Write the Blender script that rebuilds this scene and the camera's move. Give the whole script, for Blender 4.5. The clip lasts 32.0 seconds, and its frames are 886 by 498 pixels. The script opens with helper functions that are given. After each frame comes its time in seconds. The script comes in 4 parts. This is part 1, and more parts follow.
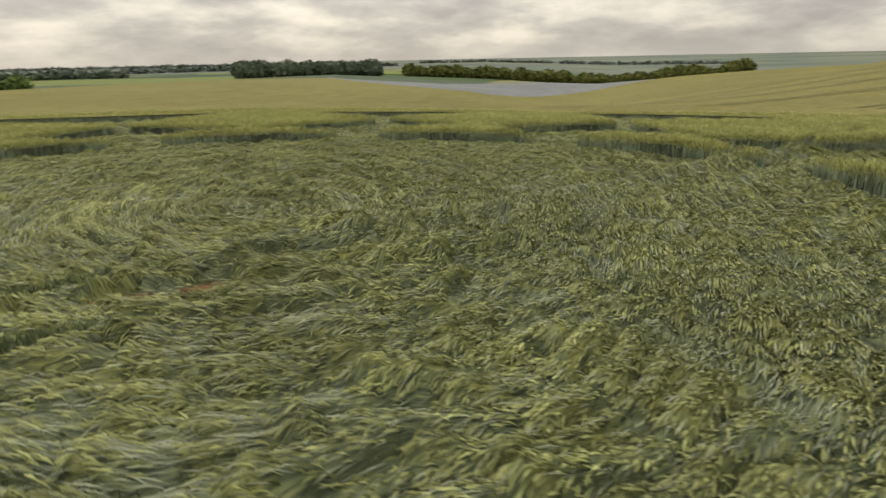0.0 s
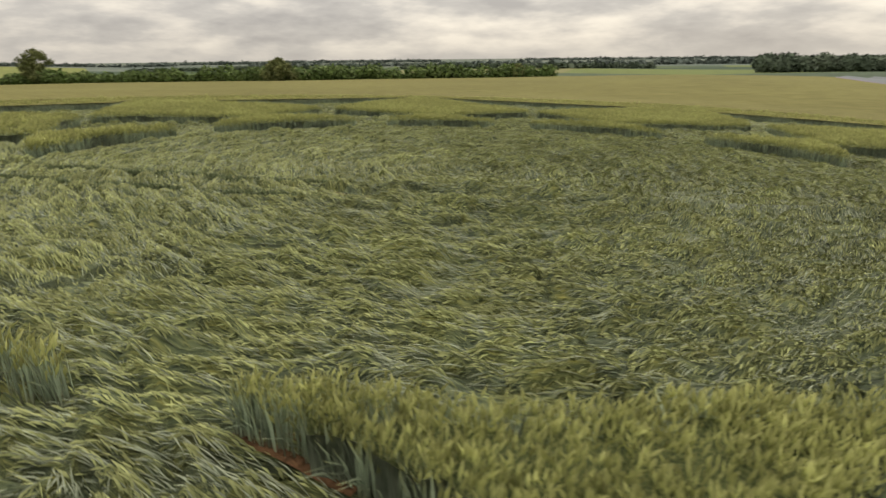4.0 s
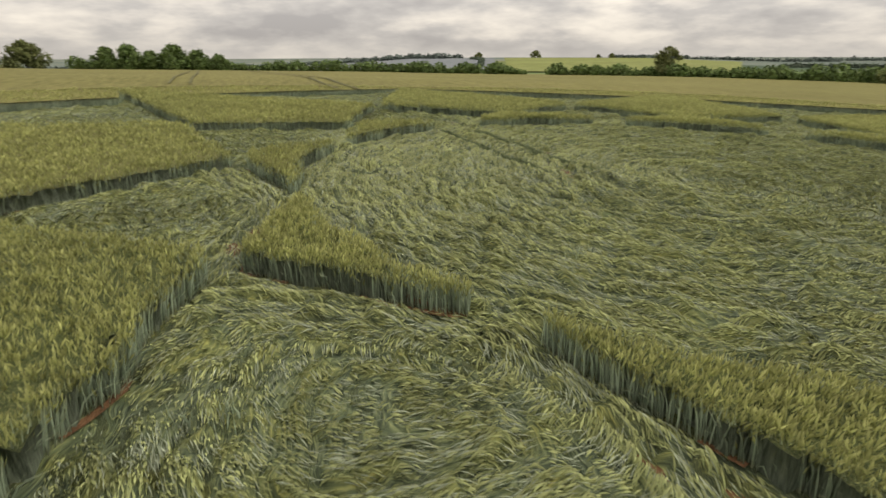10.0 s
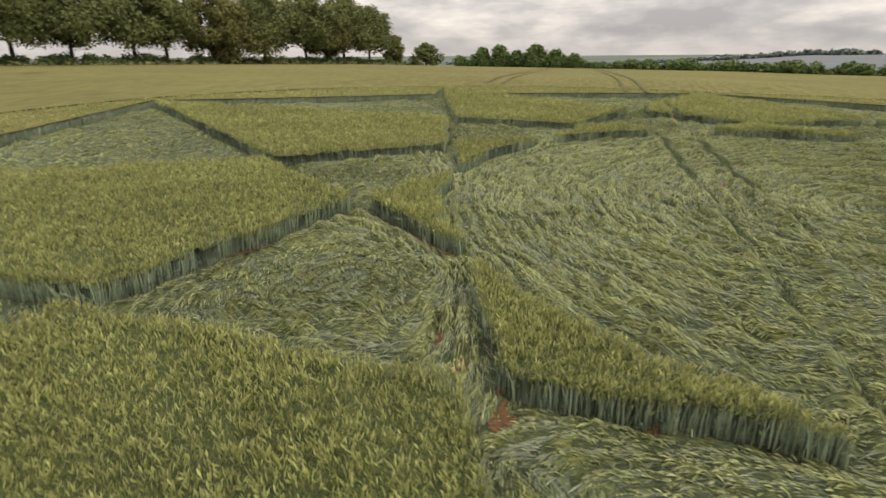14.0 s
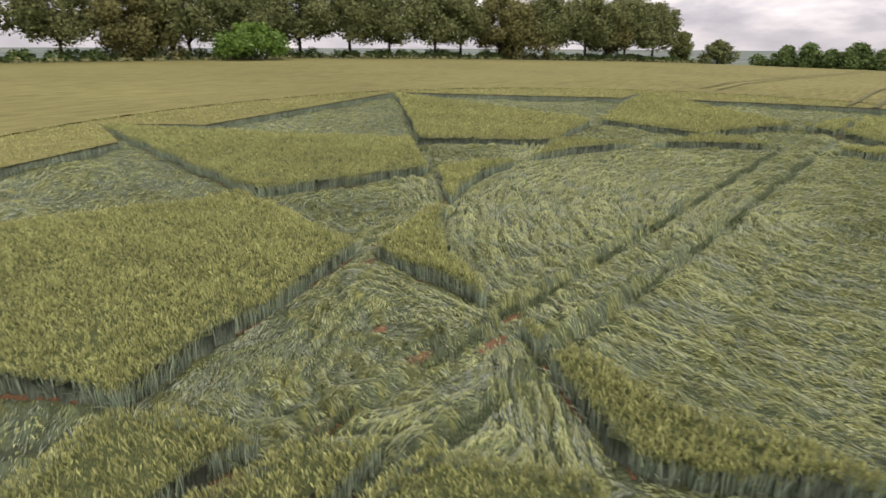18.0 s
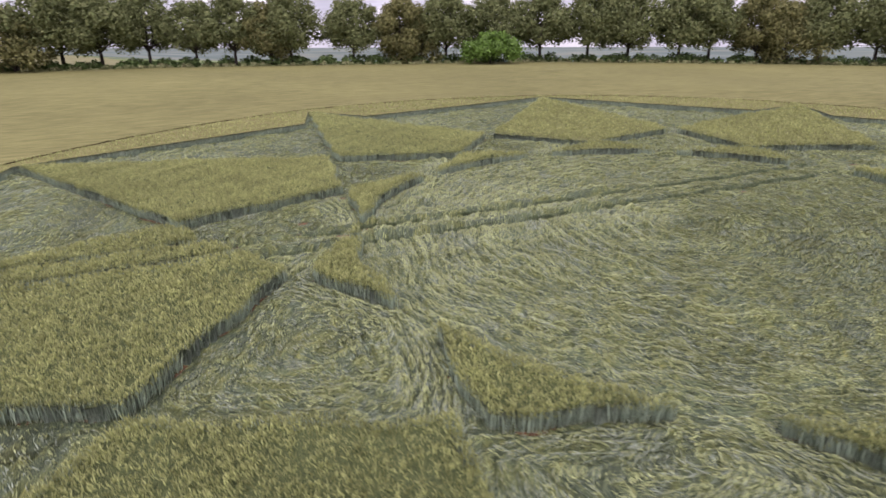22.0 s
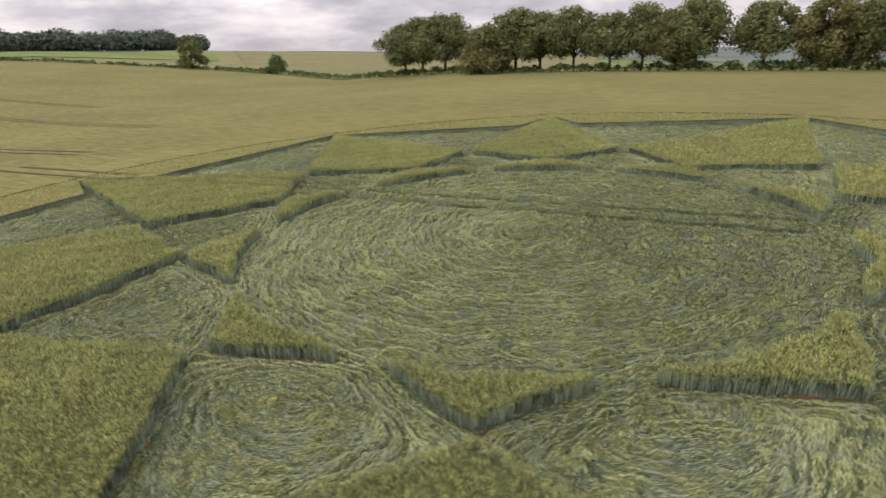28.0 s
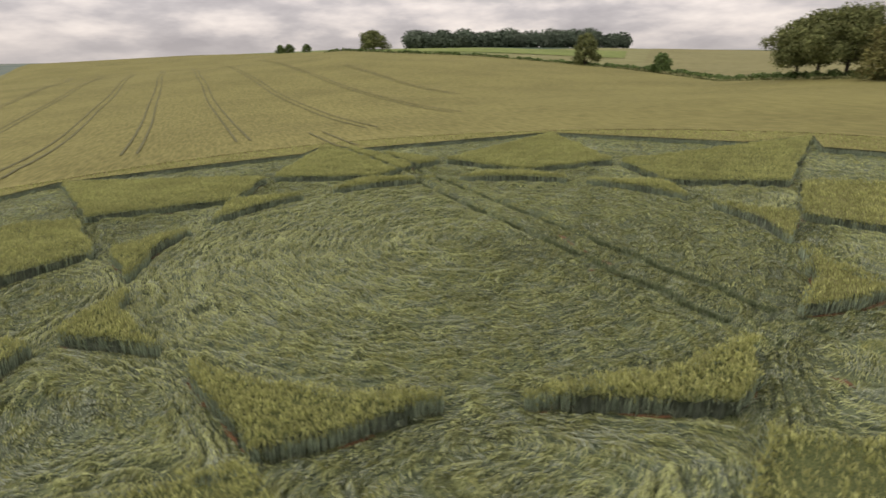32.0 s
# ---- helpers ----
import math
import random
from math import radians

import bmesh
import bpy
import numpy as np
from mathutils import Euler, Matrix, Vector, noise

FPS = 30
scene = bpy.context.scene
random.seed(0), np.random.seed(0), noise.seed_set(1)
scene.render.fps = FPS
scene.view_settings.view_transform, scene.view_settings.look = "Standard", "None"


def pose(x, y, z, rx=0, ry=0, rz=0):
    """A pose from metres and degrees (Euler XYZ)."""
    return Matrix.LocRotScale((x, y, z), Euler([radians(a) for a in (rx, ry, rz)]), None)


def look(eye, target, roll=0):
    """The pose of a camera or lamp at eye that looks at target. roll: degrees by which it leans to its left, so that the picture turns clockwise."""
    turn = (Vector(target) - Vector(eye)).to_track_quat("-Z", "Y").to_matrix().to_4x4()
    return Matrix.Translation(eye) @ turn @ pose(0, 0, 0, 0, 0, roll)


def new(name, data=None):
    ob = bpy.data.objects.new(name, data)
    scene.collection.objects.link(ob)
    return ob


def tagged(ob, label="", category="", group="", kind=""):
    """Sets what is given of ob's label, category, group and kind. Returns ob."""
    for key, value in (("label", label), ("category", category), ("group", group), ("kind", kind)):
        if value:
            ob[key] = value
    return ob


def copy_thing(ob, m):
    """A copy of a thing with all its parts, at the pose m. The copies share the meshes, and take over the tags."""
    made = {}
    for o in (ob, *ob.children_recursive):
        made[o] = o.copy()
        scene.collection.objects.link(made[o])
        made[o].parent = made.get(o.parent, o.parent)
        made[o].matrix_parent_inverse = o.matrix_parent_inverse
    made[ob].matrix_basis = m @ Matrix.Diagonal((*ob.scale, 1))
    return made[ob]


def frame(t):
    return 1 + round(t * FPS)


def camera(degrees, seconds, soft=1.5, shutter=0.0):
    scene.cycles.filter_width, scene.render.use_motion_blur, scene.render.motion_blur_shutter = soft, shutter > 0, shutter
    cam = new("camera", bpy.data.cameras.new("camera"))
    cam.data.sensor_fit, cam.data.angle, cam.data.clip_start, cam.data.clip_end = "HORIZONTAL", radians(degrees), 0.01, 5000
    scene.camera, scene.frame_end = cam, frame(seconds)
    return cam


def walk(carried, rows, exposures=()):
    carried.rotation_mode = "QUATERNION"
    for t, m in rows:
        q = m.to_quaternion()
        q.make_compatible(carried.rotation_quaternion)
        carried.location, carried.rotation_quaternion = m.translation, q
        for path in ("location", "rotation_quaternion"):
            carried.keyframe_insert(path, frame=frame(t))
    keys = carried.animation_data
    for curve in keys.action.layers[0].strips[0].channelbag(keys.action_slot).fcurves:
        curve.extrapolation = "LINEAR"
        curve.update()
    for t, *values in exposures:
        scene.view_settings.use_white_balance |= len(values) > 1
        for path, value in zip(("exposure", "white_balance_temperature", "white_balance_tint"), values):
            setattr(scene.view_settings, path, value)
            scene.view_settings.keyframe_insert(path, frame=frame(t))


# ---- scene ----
cam = camera(75.35, 32.0, shutter=0.5)
ZENITH = 2.1
PATH = [
    (0.0, (-3.519, -14.143, 3.560), (1.734, -6.244, 0.396), -1.25),
    (0.5, (-2.823, -15.353, 3.568), (1.491, -6.900, 0.418), -1.08),
    (1.0, (-2.119, -16.581, 3.614), (1.212, -7.692, 0.468), -0.78),
    (1.5, (-1.308, -17.750, 3.682), (1.035, -8.553, 0.533), -0.62),
    (2.0, (-0.384, -18.688, 3.761), (0.940, -9.290, 0.610), -0.41),
    (2.5, (0.648, -19.459, 3.866), (1.001, -9.978, 0.707), -0.27),
    (3.0, (1.774, -20.088, 3.972), (1.200, -10.620, 0.807), -0.31),
    (3.5, (2.974, -20.561, 4.089), (1.515, -11.190, 0.918), -0.46),
    (5.5, (8.261, -21.150, 4.356), (3.784, -12.785, 1.196), -0.84),
    (6.0, (9.512, -21.008, 4.429), (4.373, -13.035, 1.264), -0.80),
    (6.5, (10.716, -20.738, 4.472), (4.922, -13.229, 1.303), -0.65),
    (7.0, (11.876, -20.393, 4.521), (5.460, -13.412, 1.341), -0.52),
    (7.5, (13.040, -19.980, 4.587), (6.061, -13.566, 1.402), -0.29),
    (8.0, (14.167, -19.529, 4.669), (6.672, -13.727, 1.481), -0.26),
    (8.5, (15.231, -19.067, 4.731), (7.276, -13.915, 1.542), -0.33),
    (9.0, (16.258, -18.621, 4.800), (7.905, -14.142, 1.611), -0.34),
    (9.5, (17.244, -18.143, 4.884), (8.549, -14.378, 1.687), -0.16),
    (10.0, (18.195, -17.631, 4.979), (9.216, -14.614, 1.773), -0.03),
    (10.5, (19.030, -17.005, 5.063), (9.836, -14.741, 1.847), 0.05),
    (11.0, (19.889, -16.302, 5.193), (10.547, -14.779, 1.966), -0.05),
    (11.5, (20.460, -15.592, 5.333), (11.040, -14.732, 2.090), 0.02),
    (12.0, (21.087, -14.722, 5.426), (11.630, -14.578, 2.181), 0.08),
    (12.5, (21.698, -13.801, 5.500), (12.257, -14.371, 2.250), 0.07),
    (13.0, (22.321, -12.775, 5.594), (12.947, -14.029, 2.344), -0.01),
    (13.5, (23.187, -11.460, 5.686), (13.926, -13.384, 2.441), -0.14),
    (14.0, (23.960, -10.079, 5.811), (14.862, -12.669, 2.568), -0.31),
    (14.5, (24.654, -8.704, 5.903), (15.763, -11.933, 2.658), -0.38),
    (15.0, (25.333, -7.311, 6.035), (16.690, -11.136, 2.769), -0.28),
    (15.5, (25.935, -5.666, 6.260), (17.570, -10.056, 2.980), -0.08),
    (17.5, (27.271, 1.878, 7.081), (20.180, -4.321, 3.722), 0.36),
    (18.0, (27.339, 3.954, 7.228), (20.624, -2.653, 3.872), 0.30),
    (18.5, (27.205, 6.154, 7.373), (20.896, -0.843, 4.020), 0.19),
    (19.0, (26.864, 8.410, 7.556), (20.964, 1.067, 4.199), 0.06),
    (19.5, (26.225, 10.702, 7.779), (20.771, 3.025, 4.413), -0.04),
    (20.0, (25.357, 13.111, 8.038), (20.384, 5.118, 4.664), -0.19),
    (20.5, (24.224, 15.612, 8.267), (19.779, 7.317, 4.885), -0.24),
    (21.0, (22.960, 18.170, 8.443), (19.050, 9.610, 5.062), -0.23),
    (21.5, (21.644, 20.626, 8.630), (18.257, 11.844, 5.252), -0.19),
    (22.0, (20.068, 22.972, 8.816), (17.224, 14.000, 5.438), -0.18),
    (22.5, (18.346, 25.154, 9.052), (16.075, 16.022, 5.669), -0.24),
    (23.0, (16.425, 27.307, 9.272), (14.758, 18.042, 5.898), -0.40),
    (23.5, (14.389, 29.311, 9.437), (13.338, 19.955, 6.065), -0.42),
    (24.0, (12.112, 31.127, 9.580), (11.688, 21.719, 6.216), -0.47),
    (24.5, (9.568, 32.666, 9.747), (9.766, 23.249, 6.388), -0.59),
    (25.0, (6.761, 33.792, 9.928), (7.572, 24.406, 6.574), -0.68),
    (25.5, (3.693, 34.328, 10.073), (5.138, 25.015, 6.729), -0.84),
    (27.5, (-9.000, 31.823, 10.369), (-4.874, 23.333, 7.069), -1.36),
    (28.0, (-11.858, 30.264, 10.297), (-7.109, 22.099, 7.013), -1.41),
    (28.5, (-14.494, 28.392, 10.182), (-9.148, 20.598, 6.915), -1.49),
    (29.0, (-16.988, 26.299, 10.075), (-11.039, 18.948, 6.825), -1.54),
    (29.5, (-19.301, 24.078, 9.990), (-12.736, 17.263, 6.757), -1.38),
    (30.0, (-21.407, 21.732, 9.880), (-14.239, 15.546, 6.664), -1.32),
    (30.5, (-23.339, 19.222, 9.783), (-15.640, 13.700, 6.583), -1.26),
    (31.0, (-25.082, 16.669, 9.732), (-16.925, 11.841, 6.542), -0.97),
    (31.5, (-26.566, 13.986, 9.720), (-18.005, 9.922, 6.526), -0.73),
    (32.0, (-27.876, 11.195, 9.718), (-18.979, 7.937, 6.518), -0.64),
]
walk(cam, [(t, look(eye, target, roll)) for t, eye, target, roll in PATH],
     exposures=[(0.0, -0.15, 7350, 5), (6.0, -0.11, 7150, 7), (13.0, -0.06, 7000, 9), (19.0, 0.19, 6350, 20), (21.0, 0.24, 6120, 26), (23.0, 0.27, 5820, 31), (25.0, 0.16, 5900, 31),
                (28.5, -0.01, 6480, 16), (32.0, -0.17, 6800, 14)])

# ---- light: a bright overcast sky with a weak, wide sun ----
SUN_EL, SUN_AZ = radians(42), radians(70)      # azimuth from +x, counter-clockwise
world = bpy.data.worlds.new("overcast_sky")
scene.world = world
world.use_nodes = True
wn, wl = world.node_tree.nodes, world.node_tree.links
wn.clear()


def wnode(kind, **values):
    n = wn.new(kind)
    for key, value in values.items():
        n.inputs[key].default_value = value
    return n


def wmath(op, a, b=None, clamp=False):
    n = wn.new("ShaderNodeMath")
    n.operation, n.use_clamp = op, clamp
    for k, v in enumerate((a, b)):
        if v is None:
            continue
        if isinstance(v, (int, float)):
            n.inputs[k].default_value = v
        else:
            wl.new(v, n.inputs[k])
    return n.outputs[0]


coord = wn.new("ShaderNodeTexCoord")
split = wn.new("ShaderNodeSeparateXYZ")
wl.new(coord.outputs["Generated"], split.inputs[0])
up = wmath("MAXIMUM", split.outputs["Z"], 0.0)
# banks of cloud seen low over the land: wide and shallow
flat = wn.new("ShaderNodeMapping")
flat.inputs["Scale"].default_value = (1.0, 1.0, 3.4)
wl.new(coord.outputs["Generated"], flat.inputs[0])
clouds = wnode("ShaderNodeTexNoise", Scale=6.4, Detail=9.0, Roughness=0.55, Distortion=0.0)
wl.new(flat.outputs[0], clouds.inputs["Vector"])
ramp = wn.new("ShaderNodeValToRGB")
wl.new(clouds.outputs["Fac"], ramp.inputs[0])
els = ramp.color_ramp.elements
els[0].position, els[0].color = 0.35, (0.43, 0.415, 0.435, 1)
els[1].position, els[1].color = 0.67, (0.92, 0.865, 0.82, 1)
mid = els.new(0.47)
mid.color = (0.56, 0.54, 0.55, 1)
puff = els.new(0.54)
puff.color = (0.70, 0.665, 0.655, 1)
sky = wn.new("ShaderNodeTexSky")
sky.sky_type, sky.sun_disc = "NISHITA", False
sky.sun_elevation, sky.sun_rotation = SUN_EL, radians(90) - SUN_AZ
skyvec = wn.new("ShaderNodeCombineXYZ")
wl.new(split.outputs["X"], skyvec.inputs[0])
wl.new(split.outputs["Y"], skyvec.inputs[1])
wl.new(wmath("MAXIMUM", split.outputs["Z"], 0.03), skyvec.inputs[2])
wl.new(skyvec.outputs[0], sky.inputs[0])
# an overcast sky is about three times brighter overhead than at the horizon
lift = wmath("ADD", wmath("MULTIPLY", wmath("POWER", up, 0.8), ZENITH), 1.0)
bright = wn.new("ShaderNodeVectorMath")
bright.operation = "SCALE"
wl.new(ramp.outputs[0], bright.inputs[0])
wl.new(lift, bright.inputs["Scale"])
haze = wn.new("ShaderNodeMixRGB")
haze.inputs["Color2"].default_value = (0.69, 0.66, 0.66, 1)
wl.new(wmath("MULTIPLY", wmath("SUBTRACT", 1.0, wmath("MULTIPLY", up, 34.0), True), 0.45), haze.inputs["Fac"])
wl.new(bright.outputs[0], haze.inputs["Color1"])
cloud_bg = wnode("ShaderNodeBackground", Strength=1.0)
wl.new(haze.outputs[0], cloud_bg.inputs[0])
sky_bg = wnode("ShaderNodeBackground", Strength=0.06)
wl.new(sky.outputs[0], sky_bg.inputs[0])
both = wn.new("ShaderNodeMixShader")
both.inputs[0].default_value = 0.90
wl.new(sky_bg.outputs[0], both.inputs[1])
wl.new(cloud_bg.outputs[0], both.inputs[2])
wout = wn.new("ShaderNodeOutputWorld")
wl.new(both.outputs[0], wout.inputs[0])

sun = new("sun", bpy.data.lights.new("sun", "SUN"))
sun.data.energy, sun.data.angle, sun.data.color = 1.5, radians(24), (1.0, 0.95, 0.87)
sun_dir = Vector((math.cos(SUN_EL) * math.cos(SUN_AZ), math.cos(SUN_EL) * math.sin(SUN_AZ), math.sin(SUN_EL)))
sun.matrix_world = look(sun_dir * 100, (0, 0, 0))


# ---- materials ----
def material(name, stops, scale=3.0, detail=6.0, rough=0.8, bump=0.0, bump_scale=40.0, island=0.0, along=None,
             stretch=(1, 1, 1), big=0.0, big_scale=0.15, spec=0.3, translucent=0.0, clump=False):
    """stops: colours over a noise; island: brightness spread between loose pieces; along: colours over the
    attribute 'along' (0 root, 1 tip) mixed in; clump: brightness of each clump, from an attribute; big: spread of a slow second noise."""
    m = bpy.data.materials.new(name)
    m.use_nodes = True
    nd, ln = m.node_tree.nodes, m.node_tree.links
    bsdf = nd["Principled BSDF"]
    bsdf.inputs["Roughness"].default_value = rough
    bsdf.inputs["Specular IOR Level"].default_value = spec
    geo = nd.new("ShaderNodeNewGeometry")
    mp = nd.new("ShaderNodeMapping")
    mp.inputs["Scale"].default_value = stretch
    ln.new(geo.outputs["Position"], mp.inputs[0])
    tex = nd.new("ShaderNodeTexNoise")
    tex.inputs["Scale"].default_value, tex.inputs["Detail"].default_value = scale, detail
    ln.new(mp.outputs[0], tex.inputs["Vector"])
    rp = nd.new("ShaderNodeValToRGB")
    e = rp.color_ramp.elements
    e[0].position, e[0].color = 0.30, (*stops[0], 1)
    e[1].position, e[1].color = 0.70, (*stops[-1], 1)
    for k, c in enumerate(stops[1:-1]):
        e.new(0.30 + 0.40 * (k + 1) / (len(stops) - 1)).color = (*c, 1)
    ln.new(tex.outputs["Fac"], rp.inputs[0])
    col = rp.outputs[0]
    if along:
        at = nd.new("ShaderNodeAttribute")
        at.attribute_name = "along"
        ar = nd.new("ShaderNodeValToRGB")
        a = ar.color_ramp.elements
        a[0].position, a[0].color = along[0][0], (*along[0][1], 1)
        a[1].position, a[1].color = along[-1][0], (*along[-1][1], 1)
        for p, c in along[1:-1]:
            a.new(p).color = (*c, 1)
        ln.new(at.outputs["Fac"], ar.inputs[0])
        mx = nd.new("ShaderNodeMixRGB")
        mx.inputs["Fac"].default_value = 0.75
        ln.new(col, mx.inputs["Color1"])
        ln.new(ar.outputs[0], mx.inputs["Color2"])
        col = mx.outputs[0]
    value = None
    if clump:
        ca_ = nd.new("ShaderNodeAttribute")
        ca_.attribute_name = "clump"
        value = ca_.outputs["Fac"]
    if island:
        mr = nd.new("ShaderNodeMapRange")
        mr.inputs["To Min"].default_value, mr.inputs["To Max"].default_value = 1 - island, 1 + island
        ln.new(geo.outputs["Random Per Island"], mr.inputs["Value"])
        if value is None:
            value = mr.outputs[0]
        else:
            mi = nd.new("ShaderNodeMath")
            mi.operation = "MULTIPLY"
            ln.new(value, mi.inputs[0])
            ln.new(mr.outputs[0], mi.inputs[1])
            value = mi.outputs[0]
    if big:
        t2 = nd.new("ShaderNodeTexNoise")
        t2.inputs["Scale"].default_value, t2.inputs["Detail"].default_value = big_scale, 4
        ln.new(geo.outputs["Position"], t2.inputs["Vector"])
        m2 = nd.new("ShaderNodeMapRange")
        m2.inputs["From Min"].default_value, m2.inputs["From Max"].default_value = 0.3, 0.7
        m2.inputs["To Min"].default_value, m2.inputs["To Max"].default_value = 1 - big, 1 + big
        ln.new(t2.outputs["Fac"], m2.inputs["Value"])
        if value is None:
            value = m2.outputs[0]
        else:
            ml = nd.new("ShaderNodeMath")
            ml.operation = "MULTIPLY"
            ln.new(value, ml.inputs[0])
            ln.new(m2.outputs[0], ml.inputs[1])
            value = ml.outputs[0]
    if value is not None:
        vm = nd.new("ShaderNodeVectorMath")
        vm.operation = "SCALE"
        ln.new(col, vm.inputs[0])
        ln.new(value, vm.inputs["Scale"])
        col = vm.outputs[0]
    ln.new(col, bsdf.inputs["Base Color"])
    if bump:
        bt = nd.new("ShaderNodeTexNoise")
        bt.inputs["Scale"].default_value, bt.inputs["Detail"].default_value = bump_scale, 4
        ln.new(mp.outputs[0], bt.inputs["Vector"])
        bp = nd.new("ShaderNodeBump")
        bp.inputs["Strength"].default_value, bp.inputs["Distance"].default_value = bump, 0.1
        ln.new(bt.outputs["Fac"], bp.inputs["Height"])
        ln.new(bp.outputs[0], bsdf.inputs["Normal"])
    if translucent:
        tr = nd.new("ShaderNodeBsdfTranslucent")
        ln.new(col, tr.inputs[0])
        mix = nd.new("ShaderNodeMixShader")
        mix.inputs[0].default_value = translucent
        ln.new(bsdf.outputs[0], mix.inputs[1])
        ln.new(tr.outputs[0], mix.inputs[2])
        ln.new(mix.outputs[0], nd["Material Output"].inputs[0])
    return m


SOIL = material("red_soil", [(0.062, 0.034, 0.016), (0.115, 0.060, 0.027), (0.165, 0.088, 0.042)], 9, 8, 0.95, 0.6, 14, big=0.2)
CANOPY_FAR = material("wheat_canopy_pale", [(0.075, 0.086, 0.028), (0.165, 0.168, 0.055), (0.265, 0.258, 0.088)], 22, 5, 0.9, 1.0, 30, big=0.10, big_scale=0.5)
# dark sheet under the ears: shade in the gaps put into its colour
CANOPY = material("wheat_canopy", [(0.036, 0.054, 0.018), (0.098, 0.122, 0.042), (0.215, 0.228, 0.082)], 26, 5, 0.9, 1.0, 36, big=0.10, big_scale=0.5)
FIELD = material("far_wheat", [(0.106, 0.102, 0.036), (0.150, 0.142, 0.052), (0.195, 0.181, 0.069)], 2.4, 10, 0.95, 0.5, 6, stretch=(0.14, 1, 1), big=0.12, big_scale=0.03, spec=0.08)
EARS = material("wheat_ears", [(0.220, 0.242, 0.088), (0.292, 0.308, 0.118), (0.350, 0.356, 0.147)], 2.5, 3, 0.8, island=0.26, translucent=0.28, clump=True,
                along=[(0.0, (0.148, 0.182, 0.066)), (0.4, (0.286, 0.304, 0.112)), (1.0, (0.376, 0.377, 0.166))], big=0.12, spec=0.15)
STALKS = material("wheat_stalks", [(0.16, 0.215, 0.145), (0.23, 0.285, 0.20), (0.30, 0.35, 0.25)], 6, 3, 0.55, island=0.45, translucent=0.15,
                  along=[(0.0, (0.19, 0.17, 0.095)), (0.25, (0.215, 0.27, 0.19)), (0.7, (0.275, 0.33, 0.225)), (1.0, (0.30, 0.31, 0.115))])
LAID_EARS = material("laid_ears", [(0.182, 0.215, 0.088), (0.250, 0.275, 0.120), (0.312, 0.326, 0.152)], 1.1, 4, 0.75, island=0.26, big=0.14, big_scale=0.3, translucent=0.15, clump=True, spec=0.1,
                     along=[(0.0, (0.140, 0.178, 0.086)), (0.4, (0.238, 0.266, 0.117)), (1.0, (0.322, 0.335, 0.154))])
# trodden stalks, with the shade of the track's gap put into the colour
TRACK_SHADE = material("wheel_track", [(0.062, 0.062, 0.022), (0.085, 0.084, 0.031), (0.115, 0.111, 0.042)], 3, 6, 0.9, 0.6, 10)


